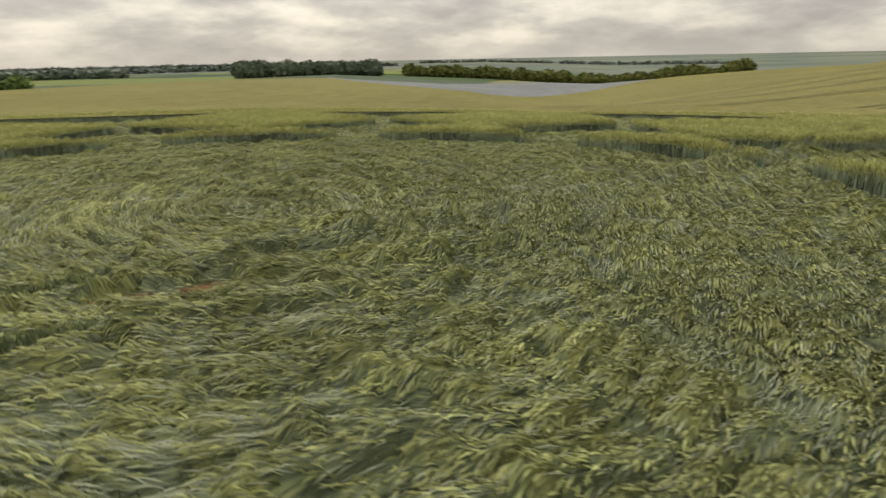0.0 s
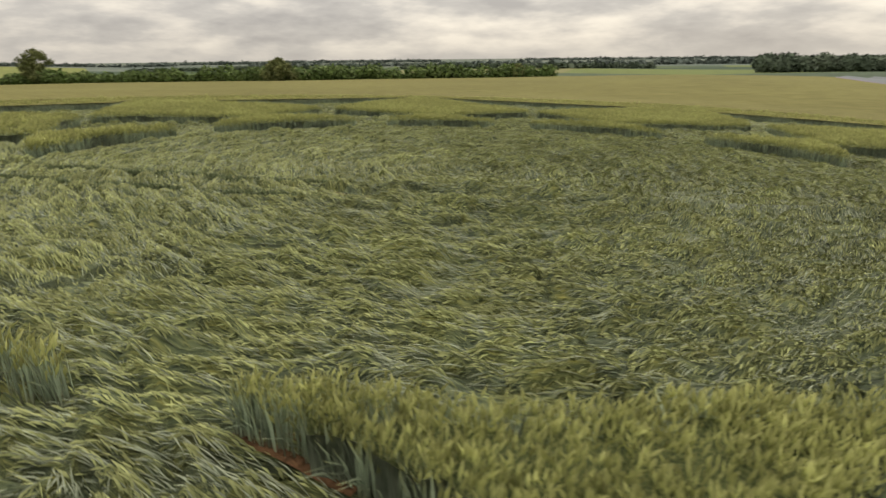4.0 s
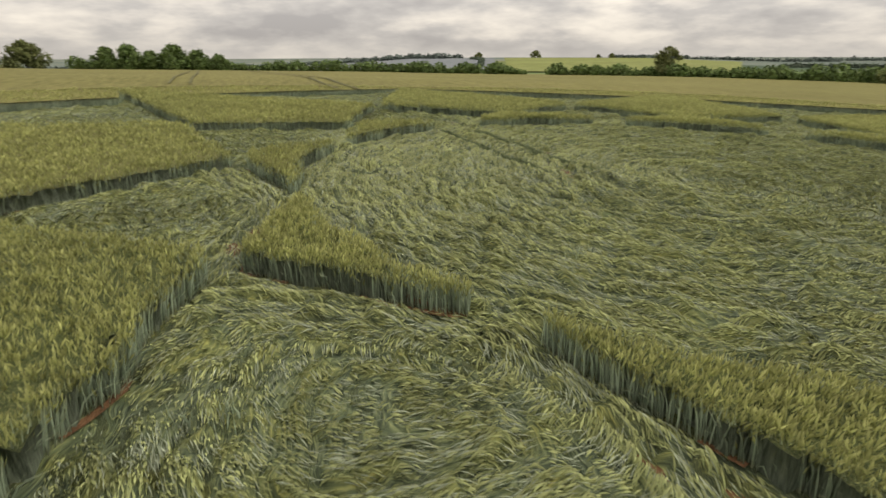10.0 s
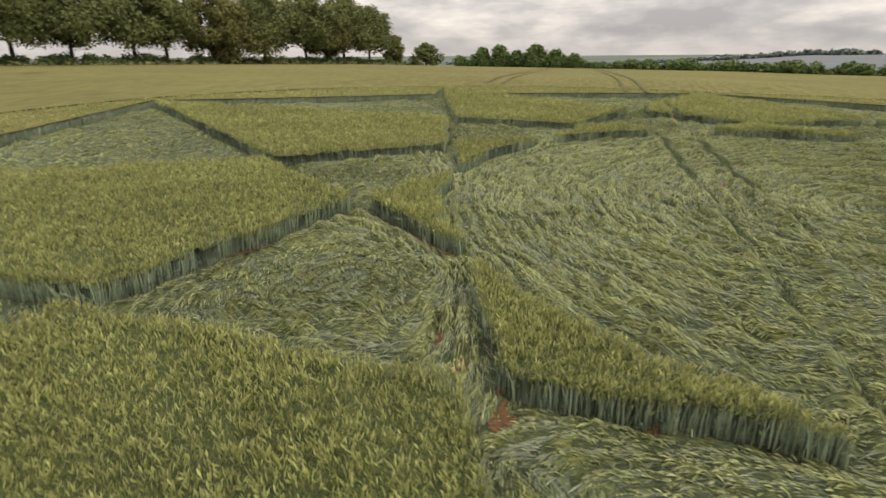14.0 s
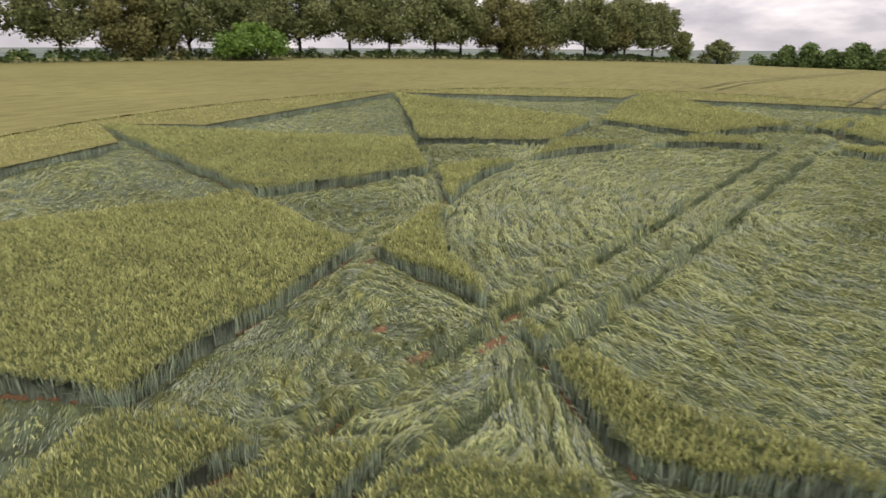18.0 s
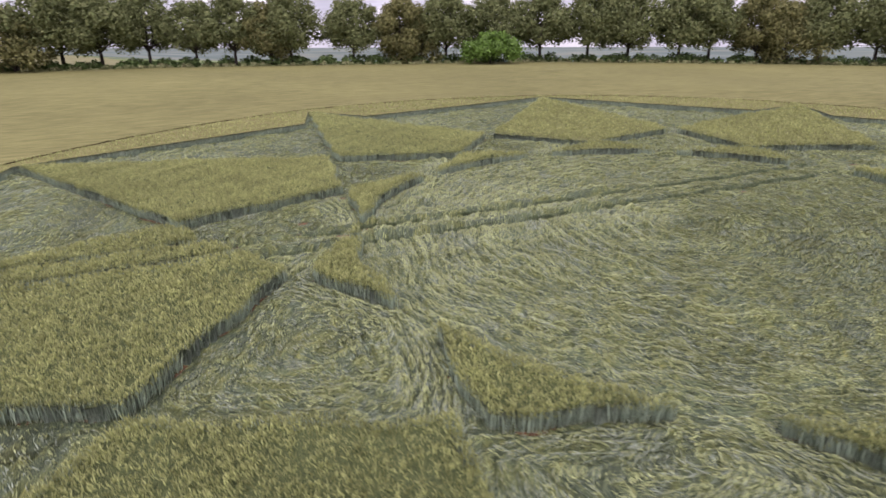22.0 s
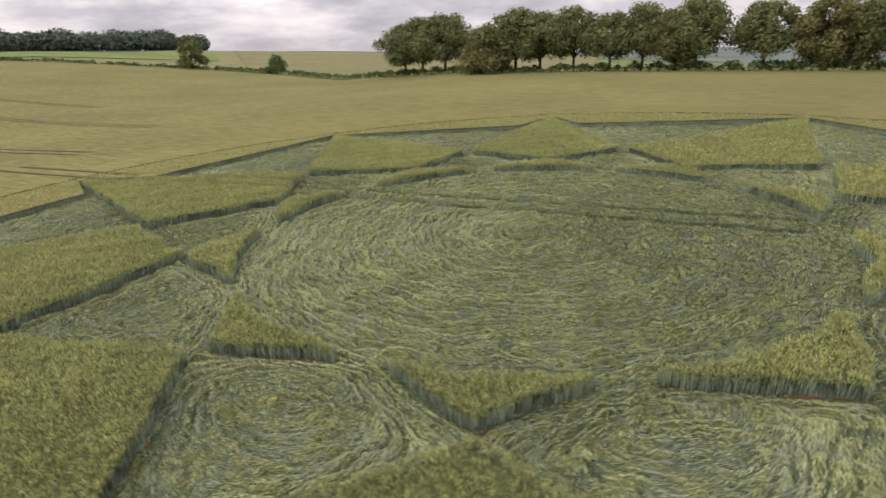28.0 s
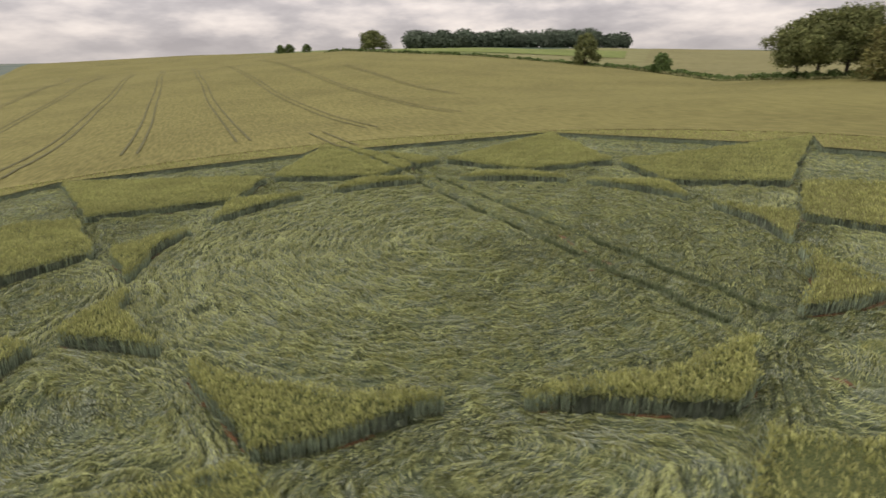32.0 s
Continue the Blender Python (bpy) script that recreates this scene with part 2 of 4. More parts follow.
def lock_material():
    """Laid wheat: fine stems side by side, grey-green at the root of each lock, yellow-green where the ears lie. Shade
    between stems and at the roots is put into the colours.
    """
    m = bpy.data.materials.new("laid_wheat")
    m.use_nodes = True
    nd, ln = m.node_tree.nodes, m.node_tree.links
    bsdf = nd["Principled BSDF"]
    geo = nd.new("ShaderNodeNewGeometry")
    al, ac, fl = (nd.new("ShaderNodeAttribute") for _ in range(3))
    al.attribute_name, ac.attribute_name, fl.attribute_name = "along", "across", "flow"

    def scaled(v, k):
        n = nd.new("ShaderNodeMath")
        n.operation = "MULTIPLY"
        n.inputs[1].default_value = k
        ln.new(v, n.inputs[0])
        return n.outputs[0]

    vec = nd.new("ShaderNodeCombineXYZ")
    ln.new(scaled(ac.outputs["Fac"], 26.0), vec.inputs[0])
    ln.new(scaled(fl.outputs["Fac"], 2.6), vec.inputs[1])
    tex = nd.new("ShaderNodeTexNoise")
    tex.inputs["Scale"].default_value, tex.inputs["Detail"].default_value = 1.0, 4
    ln.new(vec.outputs[0], tex.inputs["Vector"])
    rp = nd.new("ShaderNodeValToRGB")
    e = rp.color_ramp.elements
    # the darkest stops paint the shade in the gaps between stems
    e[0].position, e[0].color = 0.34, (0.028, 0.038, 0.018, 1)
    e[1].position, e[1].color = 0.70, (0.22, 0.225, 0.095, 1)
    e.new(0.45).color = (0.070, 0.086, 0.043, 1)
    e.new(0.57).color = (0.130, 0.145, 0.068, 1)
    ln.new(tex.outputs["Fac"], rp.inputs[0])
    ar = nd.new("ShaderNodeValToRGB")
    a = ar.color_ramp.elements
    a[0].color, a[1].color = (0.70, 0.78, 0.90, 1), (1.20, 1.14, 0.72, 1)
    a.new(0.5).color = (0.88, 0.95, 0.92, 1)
    ln.new(al.outputs["Fac"], ar.inputs[0])
    mx = nd.new("ShaderNodeMixRGB")
    mx.blend_type = "MULTIPLY"
    mx.inputs["Fac"].default_value = 1.0
    ln.new(rp.outputs[0], mx.inputs["Color1"])
    ln.new(ar.outputs[0], mx.inputs["Color2"])
    slow = nd.new("ShaderNodeTexNoise")
    slow.inputs["Scale"].default_value, slow.inputs["Detail"].default_value = 0.35, 5
    ln.new(geo.outputs["Position"], slow.inputs["Vector"])
    mr = nd.new("ShaderNodeMapRange")
    mr.inputs["From Min"].default_value, mr.inputs["From Max"].default_value = 0.3, 0.7
    mr.inputs["To Min"].default_value, mr.inputs["To Max"].default_value = 0.78, 1.25
    ln.new(slow.outputs["Fac"], mr.inputs["Value"])
    vm = nd.new("ShaderNodeVectorMath")
    vm.operation = "SCALE"
    ln.new(mx.outputs[0], vm.inputs[0])
    ln.new(mr.outputs[0], vm.inputs["Scale"])
    ln.new(vm.outputs[0], bsdf.inputs["Base Color"])
    bp = nd.new("ShaderNodeBump")
    bp.inputs["Strength"].default_value, bp.inputs["Distance"].default_value = 1.0, 0.06
    ln.new(tex.outputs["Fac"], bp.inputs["Height"])
    ln.new(bp.outputs[0], bsdf.inputs["Normal"])
    bsdf.inputs["Roughness"].default_value = 0.65
    bsdf.inputs["Specular IOR Level"].default_value = 0.22
    return m


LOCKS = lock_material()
FRINGE = material("risen_stalks", [(0.080, 0.108, 0.052), (0.120, 0.150, 0.076), (0.165, 0.192, 0.102)], 6, 3, 0.6, island=0.45, translucent=0.12)
STEMS = material("laid_stems", [(0.160, 0.192, 0.132), (0.210, 0.240, 0.168), (0.262, 0.288, 0.205)], 2.5, 3, 0.6, island=0.22, spec=0.18, big=0.14, big_scale=0.4, clump=True,
                 along=[(0.0, (0.145, 0.176, 0.120)), (0.5, (0.212, 0.243, 0.174)), (1.0, (0.262, 0.284, 0.175))])
# darker copy of the stalk colour, with shade inside the stand put in
SHADE = material("shaded_inner_stalks", [(0.08, 0.105, 0.07), (0.165, 0.20, 0.145), (0.26, 0.30, 0.22)], 9, 4, 0.8, 0.9, 20, stretch=(3, 3, 0.25))


# ---- mesh helpers ----
def mesh_np(name, verts, faces, mat, along=None, smooth=False, **more):
    me = bpy.data.meshes.new(name)
    verts, faces = np.asarray(verts, np.float32), np.asarray(faces, np.int32)
    k = faces.shape[1]
    me.vertices.add(len(verts))
    me.vertices.foreach_set("co", verts.ravel())
    me.loops.add(faces.size)
    me.loops.foreach_set("vertex_index", faces.ravel())
    me.polygons.add(len(faces))
    me.polygons.foreach_set("loop_start", np.arange(0, faces.size, k, dtype=np.int32))
    me.polygons.foreach_set("loop_total", np.full(len(faces), k, np.int32))
    if smooth:
        me.polygons.foreach_set("use_smooth", np.ones(len(faces), bool))
    if along is not None:
        me.attributes.new("along", "FLOAT", "POINT").data.foreach_set("value", np.asarray(along, np.float32))
    for key, value in more.items():
        me.attributes.new(key, "FLOAT", "POINT").data.foreach_set("value", np.asarray(value, np.float32))
    me.update(calc_edges=True)
    me.materials.append(mat)
    return me


def put(name, me, parent=None, label="", category="", group="", kind=""):
    ob = new(name, me)
    ob.parent = parent
    return tagged(ob, label, category, group, kind)


def part(name, bm, mat, parent, label=""):
    me = bpy.data.meshes.new(name)
    bm.to_mesh(me)
    bm.free()
    me.materials.append(mat)
    return put(name, me, parent, label)


RNG = np.random.default_rng(7)

# ---- the lie of the land: height over the plan ----
SLOPE_X, SLOPE_Y = -0.0282, -0.0235
RADII = np.array([62.0, 100, 170, 240, 320, 400, 700, 1500, 4500])
LAND = [  # azimuth, heights at the radii from 100 m on
    (-180, 0.4, -0.8, -1.9, -3.7, -6.5, -16, -30, -22), (-163, 1.3, 0.4, -0.7, -3.7, -7, -16, -30, -22),
    (-150, 1.9, 1.6, 0.7, -2, -6.3, -16, -30, -22), (-135, 2.1, 2.3, -0.2, -2.3, -6.6, -16, -30, -22),
    (-115, 3, 2.9, 0.8, -1.2, -5.6, -16, -30, -22), (-90, 2.5, 2.6, 1.4, -0.4, -3.8, -16, -30, -22),
    (-74, 2.3, 2.4, 2, 1.1, 0.7, -3, -8, -14), (-60, 1.4, 1.4, 2.6, 2.6, 3, 3, 4, -14),
    (-48, -0.1, -1.7, -1.8, 0.2, 1.3, 9, 12, -12), (-36, -0.8, -1.8, 0, 2.5, 5.1, 16, 14, -12),
    (-24, -1.7, -1.1, 2.6, 7, 10.5, 18, 13, -12), (-10, -2.6, -0.8, 3.5, 8.7, 12.4, 17, 12, -12),
    (4, -3.6, -2.6, 0.2, 2.2, 2.8, 11.6, 6, -12), (16, -3.4, -4.0, -3.8, -3.4, -3.6, 4.0, -30, -12),
    (20, -3.9, -5.2, -5.5, -5.6, -6.0, -17, -30, -12), (28, -5.1, -8.0, -8.8, -9.0, -9.0, -19, -30, -12), (40, -7.2, -12.9, -15.8, -16.1, -15.7, -32.2, -30, -12),
    (52, -3, -6.5, -9.5, -12, -13.5, -14, -14, -10), (66, -1.2, -1.7, -4.7, -6.6, -6.4, -11, -14, -10),
    (80, -1, -1.9, -5, -7.8, -8.5, -11, -14, -10), (98, -1.5, -2.4, -3, -5.1, -6.5, -9, -14, -10),
    (120, -1.3, -2.3, -3.8, -4.8, -7.1, -9, -14, -10), (132, -1.2, -2.3, -3.7, -4.9, -6.8, -10, -14, -10), (143, -1.1, -2.2, -3.5, -4.9, -6.6, -9.5, -3, -14),
    (154, -0.7, -2.1, -3.2, -5.0, -7.1, -10.2, -2.5, -14), (165, -0.2, -1.8, -2.8, -4.8, -7.1, -11, -5, -16)]
_az = np.radians([r[0] for r in LAND] + [180])
_hz = np.array([r[1:] for r in LAND] + [LAND[0][1:]])


def droop(r, a):
    """How far the ground bends down at the rim, most to the north-east and west."""
    w = np.interp(np.degrees(a), (-180, -144, -108, -72, -36, 0, 36, 72, 108, 144, 180), (0.65, 0.2, -0.2, -0.25, 0.15, 0.45, 0.8, 0.2, 0.2, 0.4, 0.65))
    f = np.clip((r - 22.0) / 30.0, 0, 1)
    return 1.1 * w * f * f * (3 - 2 * f)


def land(x, y):
    """Height of the ground."""
    x, y = np.asarray(x, float), np.asarray(y, float)
    r, a = np.hypot(x, y), np.arctan2(y, x)
    plane = SLOPE_X * x + SLOPE_Y * y - droop(r, a)
    edge = (SLOPE_X * np.cos(a) + SLOPE_Y * np.sin(a)) * 62.0 - droop(62.0, a)
    cols = np.stack([edge] + [np.interp(a, _az, _hz[:, k]) for k in range(8)], -1)
    logr, knots = np.log(np.maximum(r, 1)), np.log(RADII)
    j = np.clip(np.searchsorted(knots, logr) - 1, 0, 7)
    s = np.clip((logr - knots[j]) / (knots[j + 1] - knots[j]), 0, 1)
    idx = np.arange(r.size).reshape(r.shape)
    flatc = cols.reshape(-1, 9)
    z0, z1 = flatc[idx, j], flatc[idx, j + 1]
    zm, zp = flatc[idx, np.maximum(j - 1, 0)], flatc[idx, np.minimum(j + 2, 8)]
    t0 = np.where(j > 0, (z1 - zm) / 2, (z1 - z0) * 0.7)
    t1 = (zp - z0) / 2
    h = (2 * s**3 - 3 * s**2 + 1) * z0 + (s**3 - 2 * s**2 + s) * t0 + (-2 * s**3 + 3 * s**2) * z1 + (s**3 - s**2) * t1
    return np.where(r < 62.0, plane, h)


def polar_sheet(radii, angles, lift, closed=True, inner=False):
    """Vertices and quads of a ring-shaped sheet over the land. radii: (rings, spokes)."""
    nr, na = radii.shape
    x, y = radii * np.cos(angles), radii * np.sin(angles)
    z = land(x, y) + lift(x, y)
    v = np.stack([x, y, z], -1).reshape(-1, 3)
    i, j = np.meshgrid(np.arange(nr - 1), np.arange(na if closed else na - 1), indexing="ij")
    jn = (j + 1) % na
    f = np.stack([i * na + j, (i + 1) * na + j, (i + 1) * na + jn, i * na + jn], -1).reshape(-1, 4)
    return v, f


spokes = np.radians(np.arange(0, 360, 1.5))
rings = np.concatenate([[0.01], np.arange(2, 62, 2), np.geomspace(62, 4600, 90)])
gv, gf = polar_sheet(np.repeat(rings[:, None], len(spokes), 1), spokes, lambda x, y: 0 * x)
# fields and valleys far off: a patchwork, with the red soil of the wheat field in the middle
PATCH = bpy.data.materials.new("patchwork_land")
PATCH.use_nodes = True
pn, pl = PATCH.node_tree.nodes, PATCH.node_tree.links
pgeo = pn.new("ShaderNodeNewGeometry")
pvor = pn.new("ShaderNodeTexVoronoi")
pvor.inputs["Scale"].default_value = 0.0042
pmap = pn.new("ShaderNodeMapping")
pmap.inputs["Scale"].default_value = (1, 1, 0)
pl.new(pgeo.outputs["Position"], pmap.inputs[0])
pl.new(pmap.outputs[0], pvor.inputs["Vector"])
pramp = pn.new("ShaderNodeValToRGB")
pramp.color_ramp.interpolation = "CONSTANT"
sep = pn.new("ShaderNodeSeparateColor")
pl.new(pvor.outputs["Color"], sep.inputs[0])
pl.new(sep.outputs[0], pramp.inputs[0])
pe = pramp.color_ramp.elements
pe[0].color = (0.06, 0.09, 0.045, 1)
pe[1].position, pe[1].color = 0.85, (0.17, 0.17, 0.08, 1)
for p, c in ((0.2, (0.13, 0.16, 0.06)), (0.38, (0.07, 0.095, 0.065)), (0.55, (0.10, 0.14, 0.055)), (0.7, (0.05, 0.075, 0.05))):
    pe.new(p).color = (*c, 1)
pnoise = pn.new("ShaderNodeTexNoise")
pnoise.inputs["Scale"].default_value, pnoise.inputs["Detail"].default_value = 0.08, 6
pl.new(pgeo.outputs["Position"], pnoise.inputs["Vector"])
pmul = pn.new("ShaderNodeMixRGB")
pmul.blend_type = "SOFT_LIGHT"
pmul.inputs["Fac"].default_value = 0.5
pl.new(pramp.outputs[0], pmul.inputs["Color1"])
pl.new(pnoise.outputs["Fac"], pmul.inputs["Color2"])
pl.new(pmul.outputs[0], pn["Principled BSDF"].inputs["Base Color"])
pn["Principled BSDF"].inputs["Roughness"].default_value = 0.95
pn["Principled BSDF"].inputs["Specular IOR Level"].default_value = 0.05
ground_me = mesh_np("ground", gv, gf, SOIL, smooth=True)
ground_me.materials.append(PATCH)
# far off, haze is put into the base colour as bluish grey-green
ground_me.materials.append(material("hazed_distant_land", [(0.085, 0.112, 0.100), (0.125, 0.150, 0.128), (0.175, 0.186, 0.140)], 0.003, 7, 0.95, stretch=(1, 1, 0), big=0.12, big_scale=0.001, spec=0.03))
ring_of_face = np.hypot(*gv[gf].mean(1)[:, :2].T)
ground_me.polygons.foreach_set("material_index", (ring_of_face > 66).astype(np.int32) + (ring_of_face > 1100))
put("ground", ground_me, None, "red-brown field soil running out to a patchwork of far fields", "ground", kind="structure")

# ---- plan of the flattened figure: a ten-pointed star round a disc, laid out by hand and not quite even ----
DISC = 16.25
P3_R, P4_R = 26.0, 46.75                                  # kite shoulder, star point
HEIGHT = 0.82                                             # standing wheat
RING = 48.4                                               # thin trodden ring round it all
# each kite: azimuths of root and point off the even spacing, root radius; radius and half width of its counter-clockwise shoulder
KITE = [(0.6, -0.2, 19.77, 25.7, 17.9), (-0.8, -0.3, 19.85, 26.15, 17.1), (0.4, -0.5, 19.8, 26.0, 17.0), (0.0, 0.5, 19.75, 26.0, 17.0),
        (0.0, 0.0, 19.75, 26.0, 17.2), (0.5, 0.8, 19.75, 26.25, 17.7), (1.6, 0.1, 19.95, 26.0, 16.0), (0.5, -0.1, 19.35, 25.2, 17.9),
        (-1.4, 0.0, 19.7, 25.7, 16.2), (-1.6, -0.5, 19.75, 26.05, 16.7)]
# each small piece: clockwise and counter-clockwise ends on the disc, radius and azimuth of its outward tip
PIECE = [(-14.6, 14.7, 18.7, 1.0), (-13.0, 14.1, 19.2, 1.1), (-12.2, 15.0, 18.8, 0.3), (-12.6, 10.7, 18.7, -0.9), (-17.7, 13.1, 19.35, -1.1),
         (-15.4, 13.2, 18.55, 1.1), (-10.8, 16.1, 18.8, 0.6), (-13.2, 13.2, 18.8, -0.4), (-14.6, 13.5, 18.8, -1.3), (-16.4, 14.6, 19.1, -1.5)]


def polar(r, a):
    return np.array([r * math.cos(a), r * math.sin(a)])


def kite(j):
    root, point, root_r, shoulder_r, half = KITE[j]
    last_r, last_half = KITE[j - 1][3:]
    corners = ((root_r, root), (shoulder_r, half), (P4_R, point), (last_r, last_half + 2.0 - 36))
    return np.array([polar(r, radians(36 * j + a)) for r, a in corners])


def piece(j):
    """Curved on the disc's side, pointed outwards."""
    low, high, tip_r, tip = PIECE[j]
    arc = [polar(DISC + 0.25, radians(36 * j + a)) for a in np.linspace(low, high, 9)]
    return np.array([polar(tip_r, radians(36 * j + tip))] + arc[::-1])[::-1]


def chord(r1, a1, r2, a2, a):
    """Radius along the straight line between two points given by radius and azimuth."""
    return r1 * r2 * np.sin(a2 - a1) / (r1 * np.sin(a - a1) + r2 * np.sin(a2 - a))


def outer_edge(az):
    """Radius at which the flattened outer bays end: wide at every other star point, drawn in beside those between."""
    a = np.radians(np.abs((np.degrees(az) + 36.0) % 72.0 - 36.0))
    nick = radians(5.0)
    return np.where(a < nick, chord(47.0, 0, 40.0, nick, a), chord(40.0, nick, 47.1, radians(36), a))


# wheel tracks of the sprayer: two lines a little under two metres apart
TRAMS = [(-5.98, 0.053), (-3.85, 0.053)]       # y at x = 0, slope


def in_poly(p, poly):
    """Inside a polygon, by crossings."""
    inside = np.zeros(len(p), bool)
    for a, b in zip(poly, np.roll(poly, -1, 0)):
        cut = (a[1] > p[:, 1]) != (b[1] > p[:, 1])
        xs = a[0] + (p[:, 1] - a[1]) * (b[0] - a[0]) / (b[1] - a[1] + 1e-12)
        inside ^= cut & (p[:, 0] < xs)
    return inside


def scatter(lo, hi, per_m2):
    n = int((hi[0] - lo[0]) * (hi[1] - lo[1]) * per_m2)
    return RNG.uniform(lo, hi, (n, 2))


def off_tracks(p, half=0.34):
    keep = np.ones(len(p), bool)
    for y0, k in TRAMS:
        keep &= np.abs(p[:, 1] - y0 - k * p[:, 0]) > half
    return keep


def wobble(p, amp=0.14, f=1.3):
    """Moves plan points a little, so that mown edges are not ruled."""
    return p + amp * np.stack([np.sin(p[:, 1] * f + 2 * np.sin(p[:, 0] * 0.9)), np.sin(p[:, 0] * f * 1.1 + 1.7 * np.sin(p[:, 1] * 0.8))], -1)


# ---- strands: ears, stalks and laid bundles as joined meshes ----
def blades(base, tip, width, roll, sag=0.0):
    """Ears: slim pointed blades from base to tip, rolled about their length, widest a little past the middle."""
    n = len(base)
    d = tip - base
    length = np.linalg.norm(d, axis=1, keepdims=True)
    d = d / length
    level = np.cross(d, np.tile([[0.013, 0.021, 1.0]], (n, 1)))
    level /= np.linalg.norm(level, axis=1, keepdims=True) + 1e-9
    up_ = np.cross(level, d)
    side = np.cos(roll)[:, None] * level + np.sin(roll)[:, None] * up_
    mid_ = base + d * length * 0.55 + up_ * (length * sag)
    half = side * (width / 2)[:, None]
    v = np.stack([base, mid_ - half, tip, mid_ + half], 1).reshape(-1, 3)
    return v, np.arange(n * 4).reshape(-1, 4), np.tile([0.0, 0.5, 1.0, 0.5], n)


def ribbons(points, width, side):
    """Ribbons through (n, k, 3) points; side: (n, 3) unit vectors across. Narrow at the tip."""
    n, k, _ = points.shape
    prof = np.interp(np.linspace(0, 1, k), [0, 0.55, 0.8, 1.0], [0.7, 0.8, 1.15, 0.15])
    off = side[:, None, :] * (width[:, None, None] * prof[None, :, None] / 2)
    v = np.stack([points - off, points + off], 2).reshape(-1, 3)
    o = (np.arange(n) * 2 * k)[:, None, None]
    q = np.array([[2 * i, 2 * i + 1, 2 * i + 3, 2 * i + 2] for i in range(k - 1)])
    f = (q[None] + o).reshape(-1, 4)
    al = np.tile(np.repeat(np.linspace(0, 1, k), 2), n)
    return v, f, al


def ear_field(p, per_scale=1.0, h=HEIGHT, each=3):
    """Ears in small clumps round the plan points p: vertices, faces, way along each ear, brightness of each clump."""
    m = len(p)
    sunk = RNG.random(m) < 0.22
    # sunken clumps are toned darker, the shade down there put into the colour
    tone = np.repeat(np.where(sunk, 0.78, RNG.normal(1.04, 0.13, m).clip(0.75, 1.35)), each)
    dip = np.repeat(RNG.normal(0, 0.04, m) - np.where(sunk, 0.11, 0.0), each)
    p = np.repeat(p, each, 0) + RNG.normal(0, (0.030 + 0.004 * each) * per_scale, (m * each, 2))
    n = len(p)
    gust = 0.03 * np.sin(p[:, 0] * 0.7 + p[:, 1] * 0.4) + 0.03 * np.sin(p[:, 1] * 1.9 - p[:, 0] * 1.3)
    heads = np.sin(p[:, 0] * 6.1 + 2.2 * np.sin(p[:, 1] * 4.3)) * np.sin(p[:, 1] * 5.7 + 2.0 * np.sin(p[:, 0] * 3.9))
    # raised heads toned lighter and dips darker, painting the relief's light
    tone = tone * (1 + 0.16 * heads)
    z = land(p[:, 0], p[:, 1]) + h - 0.22 + RNG.normal(0, 0.03, n) + gust + dip + 0.055 * heads
    ln_ = RNG.uniform(0.13, 0.22, n) * (0.6 + 0.4 * per_scale)
    lean = np.stack([RNG.normal(0.20, 0.38, n), RNG.normal(0.08, 0.38, n), np.ones(n)], -1)
    lean /= np.linalg.norm(lean, axis=1, keepdims=True)
    root = np.column_stack([p, z + 0.07])
    return (*blades(root, root + lean * ln_[:, None], RNG.uniform(0.026, 0.046, n) * per_scale, RNG.uniform(0, 6.28, n)), np.repeat(tone, 4))


def stalk_wall(poly, per_m, h=HEIGHT, closed=True):
    """Upright stalks along a mown edge, some leaning out."""
    pts, outs = [], []
    nxt = np.roll(poly, -1, 0)
    cen = poly.mean(0)
    last = len(poly) if closed else len(poly) - 1
    for a, b in list(zip(poly, nxt))[:last]:
        n = max(2, int(np.linalg.norm(b - a) * per_m))
        s = RNG.uniform(0, 1, n)[:, None]
        o = np.array([b[1] - a[1], -(b[0] - a[0])])
        o /= np.linalg.norm(o) + 1e-9
        if np.dot((a + b) / 2 - cen, o) < 0:
            o = -o
        pts.append(a + (b - a) * s - o * RNG.uniform(-0.04, 0.22, (n, 1)))
        outs.append(np.repeat(o[None], n, 0))
    return np.concatenate(pts), np.concatenate(outs)


def stalk_mesh(name, p, out, mat, h=HEIGHT):
    p = wobble(p)
    n = len(p)
    z0 = land(p[:, 0], p[:, 1])
    hh = h * RNG.uniform(0.72, 0.92, n)
    stray = RNG.random(n) < 0.10
    lean = np.where(stray, RNG.uniform(0.25, 0.7, n), RNG.normal(0.03, 0.05, n))
    hh = np.where(stray, hh * 0.85, hh)
    side_ = RNG.normal(0, 0.06, (n, 2))
    pts = np.empty((n, 3, 3))
    for k, s in enumerate((0, 0.6, 1.0)):
        q = p + out * (lean * s * s * h)[:, None] + side_ * s * s
        pts[:, k, :2], pts[:, k, 2] = q, z0 + hh * s * (1 - 0.25 * np.abs(lean) * s)
    a = RNG.uniform(0, 6.28, n)
    side = np.stack([np.cos(a), np.sin(a), 0 * a], -1)
    v, f, al = ribbons(pts, RNG.uniform(0.018, 0.042, n), side)
    return mesh_np(name, v, f, mat, al)


